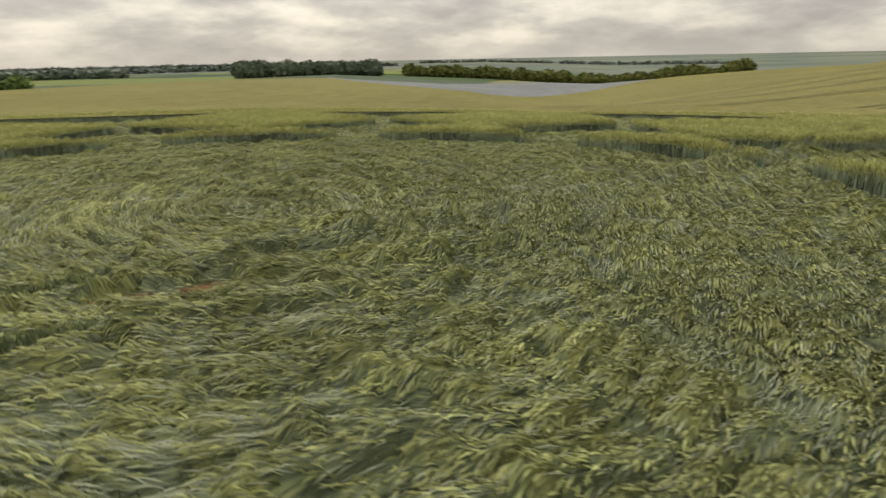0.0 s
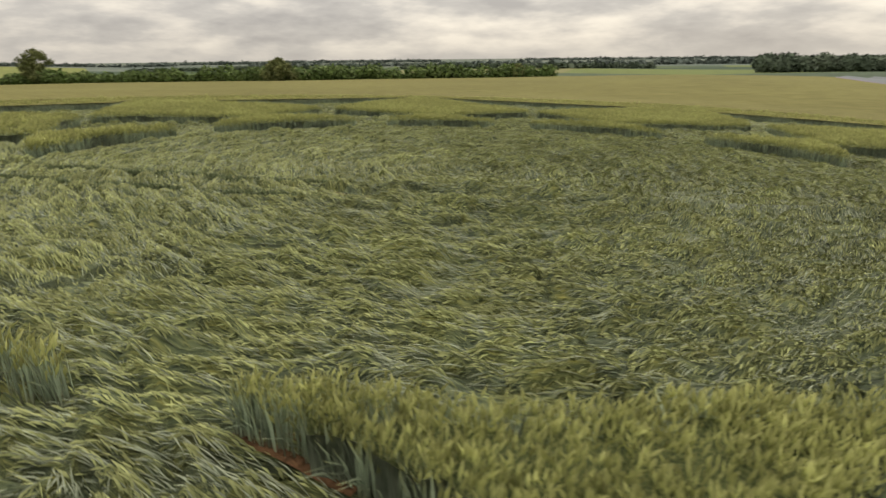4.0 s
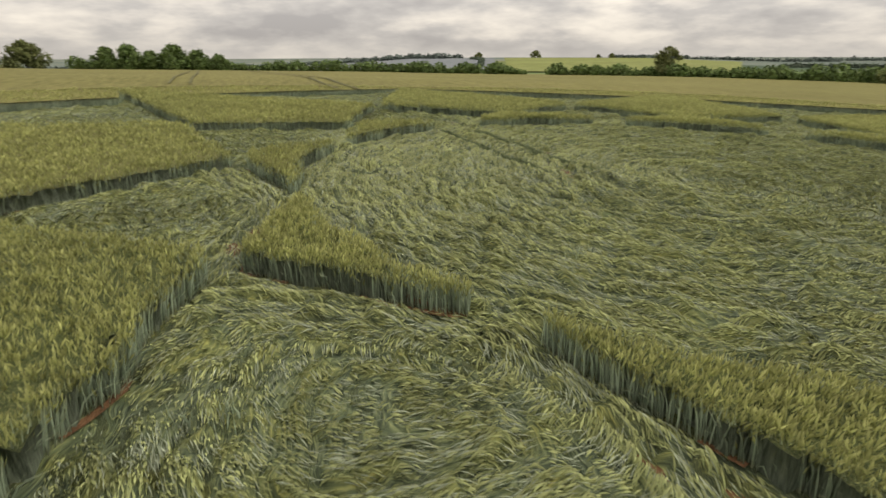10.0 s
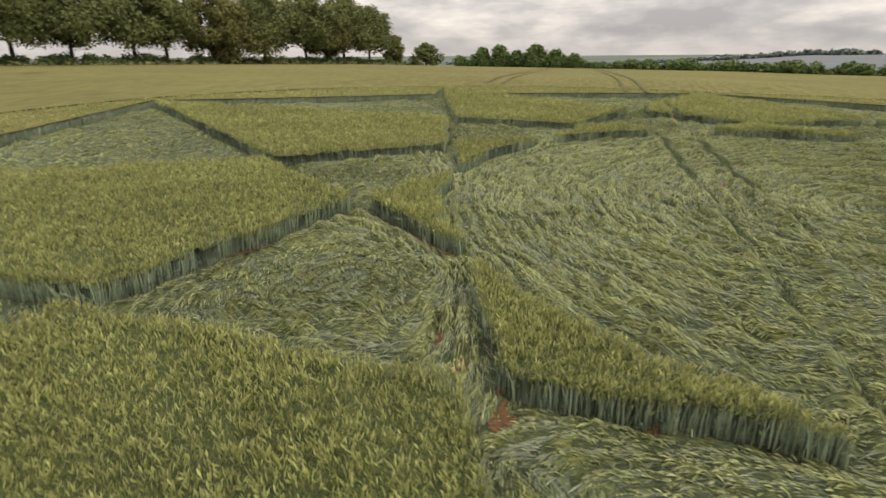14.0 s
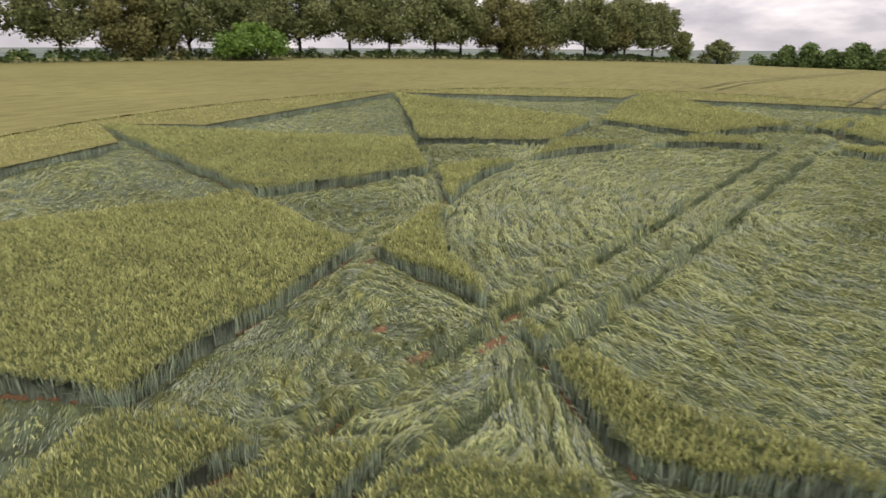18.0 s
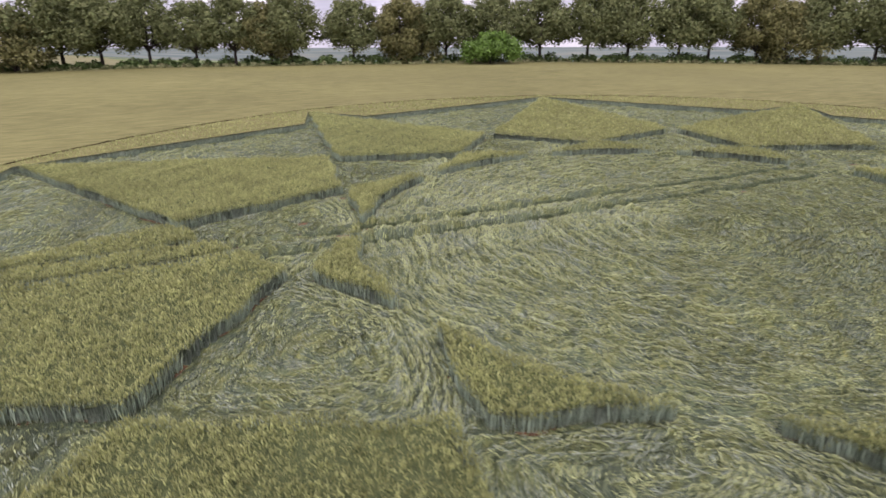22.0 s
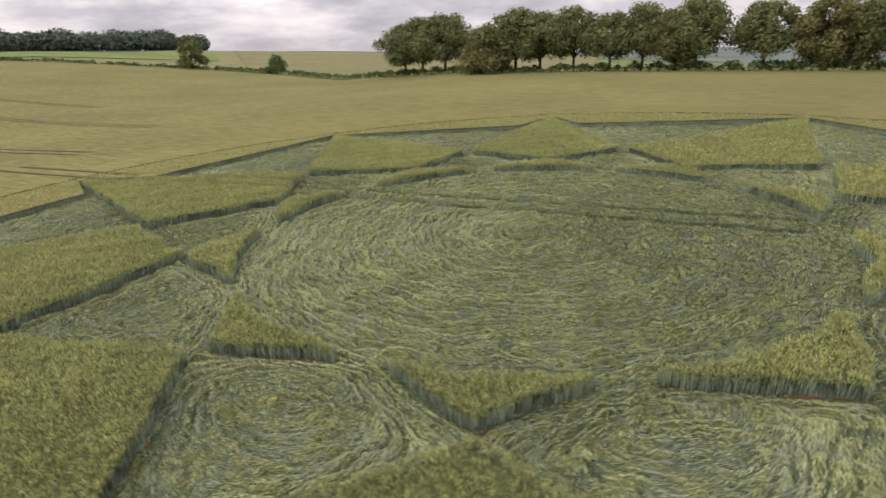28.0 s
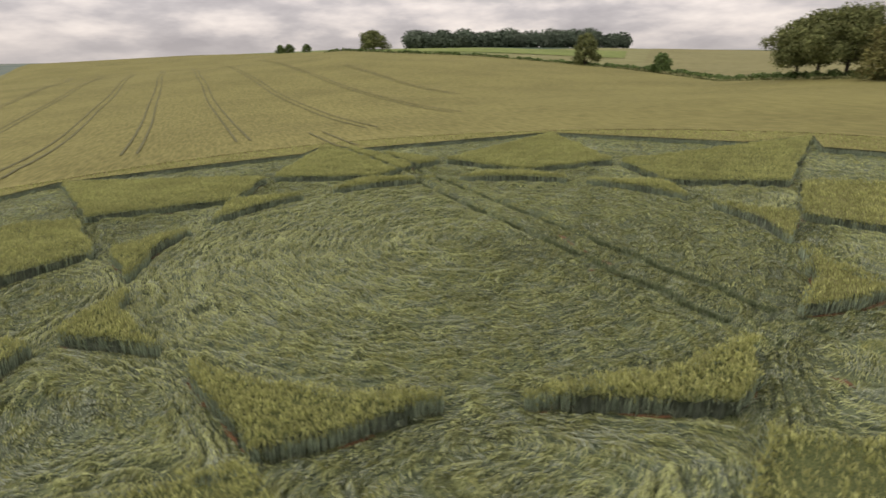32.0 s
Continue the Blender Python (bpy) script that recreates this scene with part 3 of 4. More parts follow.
def body_mesh(name, poly, mat, h=HEIGHT):
    """The dense inside of a stand of wheat: a grid top with rough height, and skirts to the ground."""
    cen = poly.mean(0)
    lo, hi = poly.min(0), poly.max(0)
    step = 0.24
    xs, ys = np.arange(lo[0], hi[0] + step, step), np.arange(lo[1], hi[1] + step, step)
    gx, gy = np.meshgrid(xs, ys, indexing="ij")
    p = np.column_stack([gx.ravel(), gy.ravel()])
    nx, ny = len(xs), len(ys)
    ok = off_tracks(p, 0.42)
    for dx, dy in ((0.06, 0), (-0.06, 0), (0, 0.06), (0, -0.06)):
        ok &= in_poly(p + (dx, dy), poly)
    ok = ok.reshape(nx, ny)
    # keep cells whose four corners are all inside
    cell = ok[:-1, :-1].astype(int) + ok[1:, :-1] + ok[1:, 1:] + ok[:-1, 1:] >= 3
    z = land(p[:, 0], p[:, 1]) + h - 0.27 + RNG.uniform(-0.05, 0.05, len(p))
    q = p + RNG.uniform(-0.08, 0.08, p.shape)
    top = np.column_stack([q, z])
    bot = np.column_stack([p, land(p[:, 0], p[:, 1]) - 0.02])
    idx = np.arange(nx * ny).reshape(nx, ny)
    i, j = np.nonzero(cell)
    faces = [np.stack([idx[i, j], idx[i + 1, j], idx[i + 1, j + 1], idx[i, j + 1]], -1)]
    N = nx * ny
    pad = np.pad(cell, 1)
    for di, dj, c0, c1 in ((-1, 0, (0, 1), (0, 0)), (1, 0, (1, 0), (1, 1)), (0, -1, (0, 0), (1, 0)), (0, 1, (1, 1), (0, 1))):
        i, j = np.nonzero(cell & ~pad[1 + di:pad.shape[0] - 1 + di, 1 + dj:pad.shape[1] - 1 + dj])
        a, b = idx[i + c0[0], j + c0[1]], idx[i + c1[0], j + c1[1]]
        faces.append(np.stack([a, b, b + N, a + N], -1))
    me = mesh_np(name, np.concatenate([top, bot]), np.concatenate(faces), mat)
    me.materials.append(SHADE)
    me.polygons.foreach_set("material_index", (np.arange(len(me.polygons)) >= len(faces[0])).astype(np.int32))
    return me


def standing(poly, ears_per_m2, wall_per_m, label, group, scale=1.0, mat=CANOPY):
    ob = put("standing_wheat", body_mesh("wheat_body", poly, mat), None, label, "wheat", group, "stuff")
    p = scatter(poly.min(0), poly.max(0), ears_per_m2 / 4)
    p = p[in_poly(p, poly) & off_tracks(p)]
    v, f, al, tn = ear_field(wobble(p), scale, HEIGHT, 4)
    sp, so = stalk_wall(poly, wall_per_m)
    # walls along the wheel tracks that cut through
    for y0, k in TRAMS:
        for sgn in (-1, 1):
            x = RNG.uniform(poly[:, 0].min(), poly[:, 0].max(), int(np.ptp(poly[:, 0]) * wall_per_m))
            q = np.column_stack([x, y0 + k * x + sgn * RNG.uniform(0.345, 0.50, len(x))])
            q = q[in_poly(q, poly)]
            sp, so = np.concatenate([sp, q]), np.concatenate([so, np.tile([[0.0, -float(sgn)]], (len(q), 1))])
    keep = off_tracks(sp)
    sp, so = sp[keep], so[keep]
    # ears on the edge stalks too
    edge = sp[RNG.random(len(sp)) < 0.75]
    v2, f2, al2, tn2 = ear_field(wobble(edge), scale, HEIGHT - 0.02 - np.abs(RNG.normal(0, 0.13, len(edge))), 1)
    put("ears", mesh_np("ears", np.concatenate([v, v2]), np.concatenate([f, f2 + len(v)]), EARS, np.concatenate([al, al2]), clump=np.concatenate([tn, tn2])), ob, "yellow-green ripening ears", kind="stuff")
    put("stalks", stalk_mesh("stalks", sp, so, STALKS), ob, "blue-green bare stalks", kind="stuff")
    return ob


TIER = {9: (400, 0.9), 8: (280, 0.95), 0: (330, 0.95), 1: (360, 0.92), 2: (360, 0.92), 3: (360, 0.92), 4: (260, 1.0), 5: (150, 1.25)}
for j in range(10):
    near = j in TIER
    dense, size_ = TIER.get(j, (100, 1.5))
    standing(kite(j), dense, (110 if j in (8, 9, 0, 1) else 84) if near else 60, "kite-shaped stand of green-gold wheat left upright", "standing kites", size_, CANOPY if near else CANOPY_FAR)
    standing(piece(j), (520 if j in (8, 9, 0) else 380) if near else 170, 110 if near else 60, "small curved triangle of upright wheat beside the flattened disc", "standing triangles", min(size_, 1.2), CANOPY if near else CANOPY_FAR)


# ---- laid wheat ----
LATTICE = RNG.uniform(-1, 1, (64, 64))


def smooth_noise(x, y):
    """Value noise on a 64 x 64 lattice that repeats, -1 to 1."""
    i, j = np.floor(x).astype(int), np.floor(y).astype(int)
    u, v = x - i, y - j
    u, v = u * u * (3 - 2 * u), v * v * (3 - 2 * v)
    a, b = LATTICE[i % 64, j % 64], LATTICE[(i + 1) % 64, j % 64]
    c, d = LATTICE[i % 64, (j + 1) % 64], LATTICE[(i + 1) % 64, (j + 1) % 64]
    return (a * (1 - u) + b * u) * (1 - v) + (c * (1 - u) + d * u) * v


LANE = 0.52      # width of a lock of laid wheat


def swirl(p):
    """How the wheat lies: its direction, the lane across, the way along it, and the radius of the turn."""
    r, a = np.hypot(p[:, 0], p[:, 1]), np.arctan2(p[:, 1], p[:, 0])
    ca = np.radians(36 * (np.round(np.degrees(a) / 36 - 0.5) + 0.5))
    centre = np.where(r < DISC + 0.6, 0.0, np.where(r < P3_R, 19.3, 36.0))
    sense = np.where(r < DISC + 0.6, -1.0, np.where(r < P3_R, 1.0, -1.0))
    dx, dy = p[:, 0] - centre * np.cos(ca), p[:, 1] - centre * np.sin(ca)
    # the outer bays' swirls are long ovals; in the inner bays the lay follows the edges of the diamond
    ex = np.where(r < P3_R, 1.0, 0.62)
    rad_, tan_ = dx * np.cos(ca) + dy * np.sin(ca), -dx * np.sin(ca) + dy * np.cos(ca)
    tan_s = tan_ * ex
    q, th = np.hypot(rad_, tan_s), np.arctan2(tan_s, rad_)
    ang = np.arctan2(np.cos(th) / ex, -np.sin(th)) + ca
    bay = (r >= DISC + 0.6) & (r < P3_R)
    reach_ = np.where(rad_ > 0, 6.8, 3.0)
    u, w = rad_ / reach_, tan_ / 6.3
    size = (np.abs(u) ** 1.35 + np.abs(w) ** 1.35 + 1e-9) ** (1 / 1.35)
    gu, gw = np.sign(u) * np.abs(u) ** 0.35 / reach_, np.sign(w) * np.abs(w) ** 0.35 / 6.3
    q = np.where(bay, size * 5.4, q)
    ang = np.where(bay, np.arctan2(gu, -gw) + ca, ang)
    # no eye: the middle of a bay is laid straight across
    turn = (ca + math.pi / 2 - ang + math.pi) % (2 * math.pi) - math.pi
    ang = np.where(bay, ang + turn * np.clip((0.62 - size) / 0.35, 0, 1), ang)
    q = q + 0.45 * smooth_noise(p[:, 0] * 0.55, p[:, 1] * 0.55) + 0.16 * smooth_noise(p[:, 0] * 1.7 + 9, p[:, 1] * 1.7)
    mess = np.where(bay, 1.5 + 2.0 * np.clip(0.5 - size, 0, 1), 1.0)
    ang = np.where(sense < 0, ang + math.pi, ang) + mess * 0.30 * smooth_noise(p[:, 0] * 0.45 + 5, p[:, 1] * 0.45 + 3) + 0.12
    lane = np.floor(q / LANE)
    way = sense * th * (np.maximum(lane, 1) + 0.5) * LANE + 17.3 * np.sin(lane * 12.9898)
    return ang, q, lane, way


def lock_phase(p):
    """Along each lock: 0 at the roots, 1 at the ears."""
    ang, q, lane, way = swirl(p)
    ph = way / 1.7 + 0.6 * smooth_noise(p[:, 0] * 1.3 + 21, p[:, 1] * 1.3)
    return ph - np.floor(ph), q, lane, way, ang


def gaps(q, way):
    """Short dark openings along the lay, 0 to 1."""
    return np.clip(2.6 * smooth_noise(way * 1.15 + 3.1, q * 4.3 + 1.7) - 0.55, 0, 1)


def edge_gap(p):
    """Distance to the nearest edge of the upright stands."""
    best = np.full(len(p), 9.0)
    for poly in [kite(j) for j in range(10)] + [piece(j) for j in range(10)]:
        lo, hi = poly.min(0) - 0.7, poly.max(0) + 0.7
        near_ = np.nonzero(((p > lo) & (p < hi)).all(1))[0]
        if not len(near_):
            continue
        q = p[near_]
        for a, b in zip(poly, np.roll(poly, -1, 0)):
            d = b - a
            t = np.clip(((q - a) @ d) / (d @ d), 0, 1)
            best[near_] = np.minimum(best[near_], np.hypot(*(q - a - t[:, None] * d).T))
    return best


def laid_height(p):
    """Height of the laid wheat over the soil."""
    ph, q, lane, way, ang = lock_phase(p)
    saw = np.where(ph < 0.86, ph / 0.86, (1 - ph) / 0.14)
    w_ = np.clip(q / LANE - lane, 0, 1)
    arch = 1 - np.abs(2 * w_ - 1) ** 2.6
    own = 0.5 + 0.6 * smooth_noise(way * 0.33, lane * 7.37)
    rise = np.clip(0.5 + 0.75 * smooth_noise(p[:, 0] * 0.9 + 40, p[:, 1] * 0.9 + 11), 0, 1.1)
    slow = smooth_noise(p[:, 0] * 0.33, p[:, 1] * 0.33 + 30)
    h = 0.06 + (0.04 + 0.16 * own + 0.06 * rise) * arch * (0.55 + 0.45 * saw) + (0.03 + 0.12 * rise) * saw * arch + 0.04 * slow
    for y0, k in TRAMS:
        off = p[:, 1] - y0 - k * p[:, 0]
        h = h * (1 - 0.85 * np.exp(-((off / 0.27) ** 2)))
        pile = np.clip(np.minimum((p[:, 0] + 4) / 4, (23 - p[:, 0]) / 2), 0.15, 1) * (0.8 + 0.3 * smooth_noise(p[:, 0] * 0.8, off * 0 + y0))
        bank = np.where(off < -0.12, np.exp(-(((off + 0.12) / 0.62) ** 2)), np.exp(-(((off + 0.12) / 0.13) ** 2)))
        h = h + 0.38 * pile * bank
    h = h - 0.13 * gaps(q, way)
    h = h * 1.05 * np.clip((edge_gap(p) + 0.03) / 0.55, 0.12, 1.0)
    h = np.maximum(h, 0.035)
    for x, y, w in SOIL_SPOTS:
        h = np.where(np.hypot((p[:, 0] - x) / 2.0, p[:, 1] - y) < w, np.minimum(h, 0.05), h)
    return h


SOIL_SPOTS = [(-2.0, -5.2, 0.36), (-3.2, -4.95, 0.34), (-4.8, -4.85, 0.25), (-6.6, -4.8, 0.3), (18.6, -5.5, 0.36), (16.7, -4.6, 0.4), (21.7, -4.95, 0.34), (18.4, -7.35, 0.3), (-18.3, -4.5, 0.32), (15.6, -11.4, 0.3), (15.1, -8.9, 0.24), (-7.3, -3.6, 0.22), (3.6, -18.2, 0.42), (2.5, -17.7, 0.36),
              (-19.2, -6.1, 0.36), (7.4, 18.0, 0.28), (14.3, -12.5, 0.26), (13.4, -13.2, 0.22), (-8.2, -4.3, 0.25), (5.0, -5.6, 0.25), (9.5, -5.5, 0.22), (15.2, -5.2, 0.3)]
ALL_STANDING = [kite(j) for j in range(10)] + [piece(j) for j in range(10)]


def is_laid(p, under=0.0):
    """In the laid wheat; under: how far it may reach under the upright stands."""
    r, a = np.hypot(p[:, 0], p[:, 1]), np.arctan2(p[:, 1], p[:, 0])
    ok = r < outer_edge(a) - 0.1 + under
    for poly in ALL_STANDING:
        cen = poly.mean(0)
        ok &= ~in_poly(p, poly if not under else cen + (poly - cen) * (1 - under / 4))
    return ok


def in_soil(p):
    bare = np.zeros(len(p), bool)
    for x, y, w in SOIL_SPOTS:
        bare |= np.hypot((p[:, 0] - x) / 2.0, p[:, 1] - y) < w * RNG.uniform(0.5, 1.1, len(p))
    return bare


def rough(p, f, seed=0.0):
    return smooth_noise(p[:, 0] * f + seed, p[:, 1] * f + seed)


def rr(p):
    return np.hypot(p[:, 0], p[:, 1])


def laid_region(name, label, keep, reach, step, ears, stems, scale):
    """A sheet of laid wheat in locks, with drooping ears and loose stems on it."""
    xs = np.arange(-reach, reach + step, step)
    gx, gy = np.meshgrid(xs, xs, indexing="ij")
    p = np.column_stack([gx.ravel(), gy.ravel()])
    n = len(xs)
    p = p + RNG.uniform(-0.25, 0.25, p.shape) * step
    ok = np.zeros(n * n, bool)
    near_ = keep(p, 0.25)
    ok[near_] = is_laid(p[near_], 0.25)
    ok = ok.reshape(n, n)
    cell = ok[:-1, :-1] | ok[1:, :-1] | ok[1:, 1:] | ok[:-1, 1:]
    i, j = np.nonzero(cell)
    idx = np.arange(n * n).reshape(n, n)
    f = np.stack([idx[i, j], idx[i + 1, j], idx[i + 1, j + 1], idx[i, j + 1]], -1)
    used_, inv = np.unique(f, return_inverse=True)
    p = p[used_]
    ph, q, lane, way, ang = lock_phase(p)
    z = land(p[:, 0], p[:, 1]) + laid_height(p)
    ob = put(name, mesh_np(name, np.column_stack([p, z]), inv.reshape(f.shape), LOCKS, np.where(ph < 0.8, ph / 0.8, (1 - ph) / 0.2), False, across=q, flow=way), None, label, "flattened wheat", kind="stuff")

    def strewn(per_m2, bias):
        c = scatter((-reach, -reach), (reach, reach), per_m2)
        c = c[keep(c, 0.0)]
        c = c[is_laid(c)]
        phc, qc, lanec, wayc, _ = lock_phase(c)
        seam = np.abs(2 * (qc / LANE - lanec) - 1) ** 2.5 * np.clip(0.75 + 0.8 * smooth_noise(wayc * 0.6, lanec * 5.31), 0, 1)
        bare = np.clip(2.2 * smooth_noise(c[:, 0] * 1.05 + 50, c[:, 1] * 1.05 + 7) - 0.75, 0, 1)
        odds = (1 - 0.6 * bare if bias > 0 else 0.6 + 1.6 * bare) * (1 - 0.8 * seam) * (1 - 0.8 * gaps(qc, wayc)) * (0.34 + 0.66 * phc**1.2 if bias > 0 else 1 - 0.75 * phc) * np.where(in_soil(c), 0.25, 1.0) * np.where(edge_gap(c) < 0.25, 0.5, 1.0) * np.where(off_tracks(c, 0.26), 1.0, 0.22)
        c = c[RNG.random(len(c)) < odds]
        return c, lock_phase(c)

    def lying(c, ang_, length, low, high):
        """Root and tip of strands that lie on the mat, as far over it as low and high say."""
        e = c + length[:, None] * np.column_stack([np.cos(ang_), np.sin(ang_)])
        z0 = land(c[:, 0], c[:, 1]) + laid_height(c) + RNG.uniform(*low, len(c))
        z1 = land(e[:, 0], e[:, 1]) + laid_height(e) + RNG.uniform(*high, len(c))
        return np.column_stack([c, z0]), np.column_stack([e, z1])

    # ears in fringes that droop over the end of each lock and spread a little
    c, (ph, q, lane, way, ang) = strewn(ears, 1)
    n_ = len(c)
    ridge = smooth_noise(way * 0.33, lane * 7.37)
    fan = (q / LANE - lane - 0.5) * 0.8 * ph
    stray = np.where(RNG.random(n_) < 0.06, 2.5, 1.0)
    root, tip = lying(c, ang + fan + RNG.normal(0, 0.19, n_) * stray, RNG.uniform(0.11, 0.20, n_) * scale, (-0.05, 0.02), (0.015, 0.085))
    # lighter on high ridges, darker between: light on the relief put into the tone
    tone = np.exp(RNG.normal(0.0, 0.14, n_) + 0.30 * ridge).clip(0.55, 1.6)
    v, f, al = blades(root, tip, RNG.uniform(0.020, 0.034, n_) * scale, RNG.normal(0, 0.75, n_), 0.10)
    put("ears", mesh_np("ears", v, f, LAID_EARS, al, clump=np.repeat(tone, 4)), ob, "drooping grey-green and ochre ears", kind="stuff")
    # pale stems that show on the back of the locks
    c, (ph, q, lane, way, ang) = strewn(stems, -1)
    n_ = len(c)
    root, tip = lying(c, ang + RNG.normal(0, 0.16, n_), RNG.uniform(0.20, 0.38, n_) * scale, (-0.02, 0.02), (0.01, 0.08))
    v, f, al = blades(root, tip, RNG.uniform(0.010, 0.018, n_) * scale, RNG.normal(0, 0.5, n_), 0.06)
    put("stems", mesh_np("stems", v, f, STEMS, al, clump=np.repeat(np.exp(RNG.normal(0, 0.2, n_)), 4)), ob, "pale grey-green laid stems", kind="stuff")
    return ob


laid_region("flattened_disc", "wheat swirled flat into a round grey-green mat", lambda p, g: rr(p) < DISC + 0.5 + g, 17.4, 0.12, 680, 260, 1.04)
laid_region("flattened_bays", "wheat laid flat between the upright stands", lambda p, g: (rr(p) >= DISC + 0.5 - g) & (rr(p) < P3_R + g), 26.6, 0.13, 560, 300, 1.04)
laid_region("flattened_outer_bays", "pale wheat laid flat in the outer bays of the figure", lambda p, g: rr(p) >= P3_R - g, 47.4, 0.24, 120, 66, 1.5)

def soil_patch(x, y, w, seed):
    """A bare ragged patch of soil in the laid wheat."""
    rng = np.random.default_rng(seed)
    k = 26
    ang = np.linspace(0, 2 * math.pi, k, endpoint=False)
    rad = 0.75 * w * rng.uniform(0.35, 1.15, k)
    px, py = x + 2.0 * rad * np.cos(ang), y + rad * np.sin(ang)
    v = [(x, y, float(land(x, y)) + 0.075)] + [(a, b, float(land(a, b)) + 0.055) for a, b in zip(px, py)]
    f = [(0, 1 + i, 1 + (i + 1) % k) for i in range(k)]
    return put("bare_soil", mesh_np("bare_soil", v, f, SOIL), None, "bare patch of red-brown soil in the laid wheat", "soil", "bare patches", "stuff")


for k, (x, y, w) in enumerate(SOIL_SPOTS):
    soil_patch(x, y, w, k)


def soil_line(poly, seed):
    """Bare soil showing in stretches at the foot of an upright stand."""
    v, f = [], []
    cen = poly.mean(0)
    for a, b in zip(poly, np.roll(poly, -1, 0)):
        d = b - a
        length = math.hypot(*d)
        o = np.array([d[1], -d[0]]) / length
        if np.dot((a + b) / 2 - cen, o) < 0:
            o = -o
        n = max(2, int(length / 0.3))
        p = wobble(a + d * np.linspace(0, 1, n)[:, None])
        show = 0.5 * rough(p, 0.45, seed) + 0.5 * rough(p, 1.6, seed + 5)
        wide = 0.05 + 0.20 * np.clip(show, 0, 1)
        for i in range(n - 1):
            if show[i] > 0.10:
                k = len(v)
                for q, w in ((p[i], wide[i]), (p[i + 1], wide[i + 1])):
                    for e in (q - o * 0.05, q + o * w):
                        v.append((e[0], e[1], float(land(e[0], e[1])) + 0.075))
                f.append((k, k + 1, k + 3, k + 2))
    return v, f


sv_, sf_ = [], []
for k, poly in enumerate(ALL_STANDING):
    v, f = soil_line(poly, 3.7 * k)
    sf_ += [tuple(i + len(sv_) for i in q) for q in f]
    sv_ += v
put("bare_soil", mesh_np("bare_soil", sv_, sf_, SOIL), None, "red-brown soil bared along the foot of the upright wheat", "soil", "bare patches", "stuff")


def tuft(x, y, n, h, label):
    """A clump of stalks that sprang up again."""
    p = np.array([x, y]) + RNG.normal(0, 0.22, (n, 2))
    out = p - np.array([x, y])
    out /= np.linalg.norm(out, axis=1, keepdims=True)
    ob = put("wheat_tuft", stalk_mesh("wheat_tuft", p, out, STALKS, h), None, label, "wheat tuft", "tufts", "stuff")
    return ob


for x, y in ((-7.8, 6.6), (17.4, 6.85), (6.5, -10.2), (10.8, -18.6)):
    tuft(x, y, 70, 0.42, "dark tuft of half-risen stalks in the laid wheat")

# stalks that stand up again along the wheel tracks through the laid wheat
for y0, k in TRAMS:
    x = np.concatenate([RNG.uniform(-44, 44, 1400), RNG.uniform(-16, 0, 2600), RNG.uniform(0, 17, 5200), RNG.uniform(17, 27, 1500)])
    q = np.column_stack([x, y0 + k * x - 0.10 + RNG.normal(0, 0.09, len(x))])
    q = q[is_laid(q) & ((rough(q, 0.5, 9.0) > 0.1) | ((q[:, 0] > -14) & (q[:, 0] < 27)))]
    o = np.tile([[-0.4, 0.9]], (len(q), 1)) * RNG.choice((-1, 1), (len(q), 1))
    put("track_fringe", stalk_mesh("track_fringe", q, o, FRINGE, 0.34), None, "line of blue-green stalks risen along an old wheel track", "wheat", "wheel tracks", "stuff")

# ---- the field round the figure ----
EDGE_AZ = [-180, -163, -150, -135, -115, -90, -74, -60, -48, -36, -24, -10, 4, 16, 20, 28, 40, 52, 66, 80, 98, 120, 143, 160, 180]
EDGE_R = [224, 226, 188, 157, 138, 137, 149, 179, 230, 308, 352, 420, 690, 700, 450, 420, 330, 95, 130, 150, 150, 137, 184, 205, 224]


def field_edge(a):
    return np.interp(np.degrees((a + math.pi) % (2 * math.pi) - math.pi), EDGE_AZ, EDGE_R)


fa = np.radians(np.arange(0, 360, 0.75))
s01 = np.concatenate([np.linspace(0, 0.06, 14)[:-1], np.linspace(0.06, 1, 44)])[:, None]
inner_r = RING + 0.08
fr = inner_r + (field_edge(fa)[None] - inner_r) * s01


def field_lift(x, y):
    z = HEIGHT - 0.07 + 0.03 * np.sin(x * 2.3 + np.sin(y)) * np.sin(y * 2.1)
    return z


fv, ff = polar_sheet(fr, fa, field_lift)
field = put("wheat_field", mesh_np("wheat_field", fv, ff, FIELD, smooth=True), None, "wide field of ripening green-gold wheat", "wheat field", kind="stuff")

# strip of upright wheat between the outer bays and the trodden ring
oa = np.radians(np.arange(0, 360, 0.25))
sr = outer_edge(oa)[None] + (RING - 0.08 - outer_edge(oa))[None] * np.linspace(0, 1, 8)[:, None]
sv, sf = polar_sheet(sr, oa, lambda x, y: HEIGHT - 0.12 + 0 * x)
strip = put("wheat_strip", mesh_np("wheat_strip", sv, sf, FIELD, smooth=True), None, "narrow strip of upright wheat inside the trodden ring", "wheat", kind="stuff")


def skirt(radius, top):
    """Inner stalks behind a mown round edge, as a rough upright band."""
    n = len(oa)
    x, y = radius * np.cos(oa), radius * np.sin(oa)
    z = land(x, y)
    v = np.concatenate([np.column_stack([x, y, z - 0.02]), np.column_stack([x, y, z + top + RNG.uniform(-0.06, 0.02, n)])])
    i = np.arange(n)
    return mesh_np("shaded_inner_stalks", v, np.stack([i, (i + 1) % n, (i + 1) % n + n, i + n], -1), SHADE)


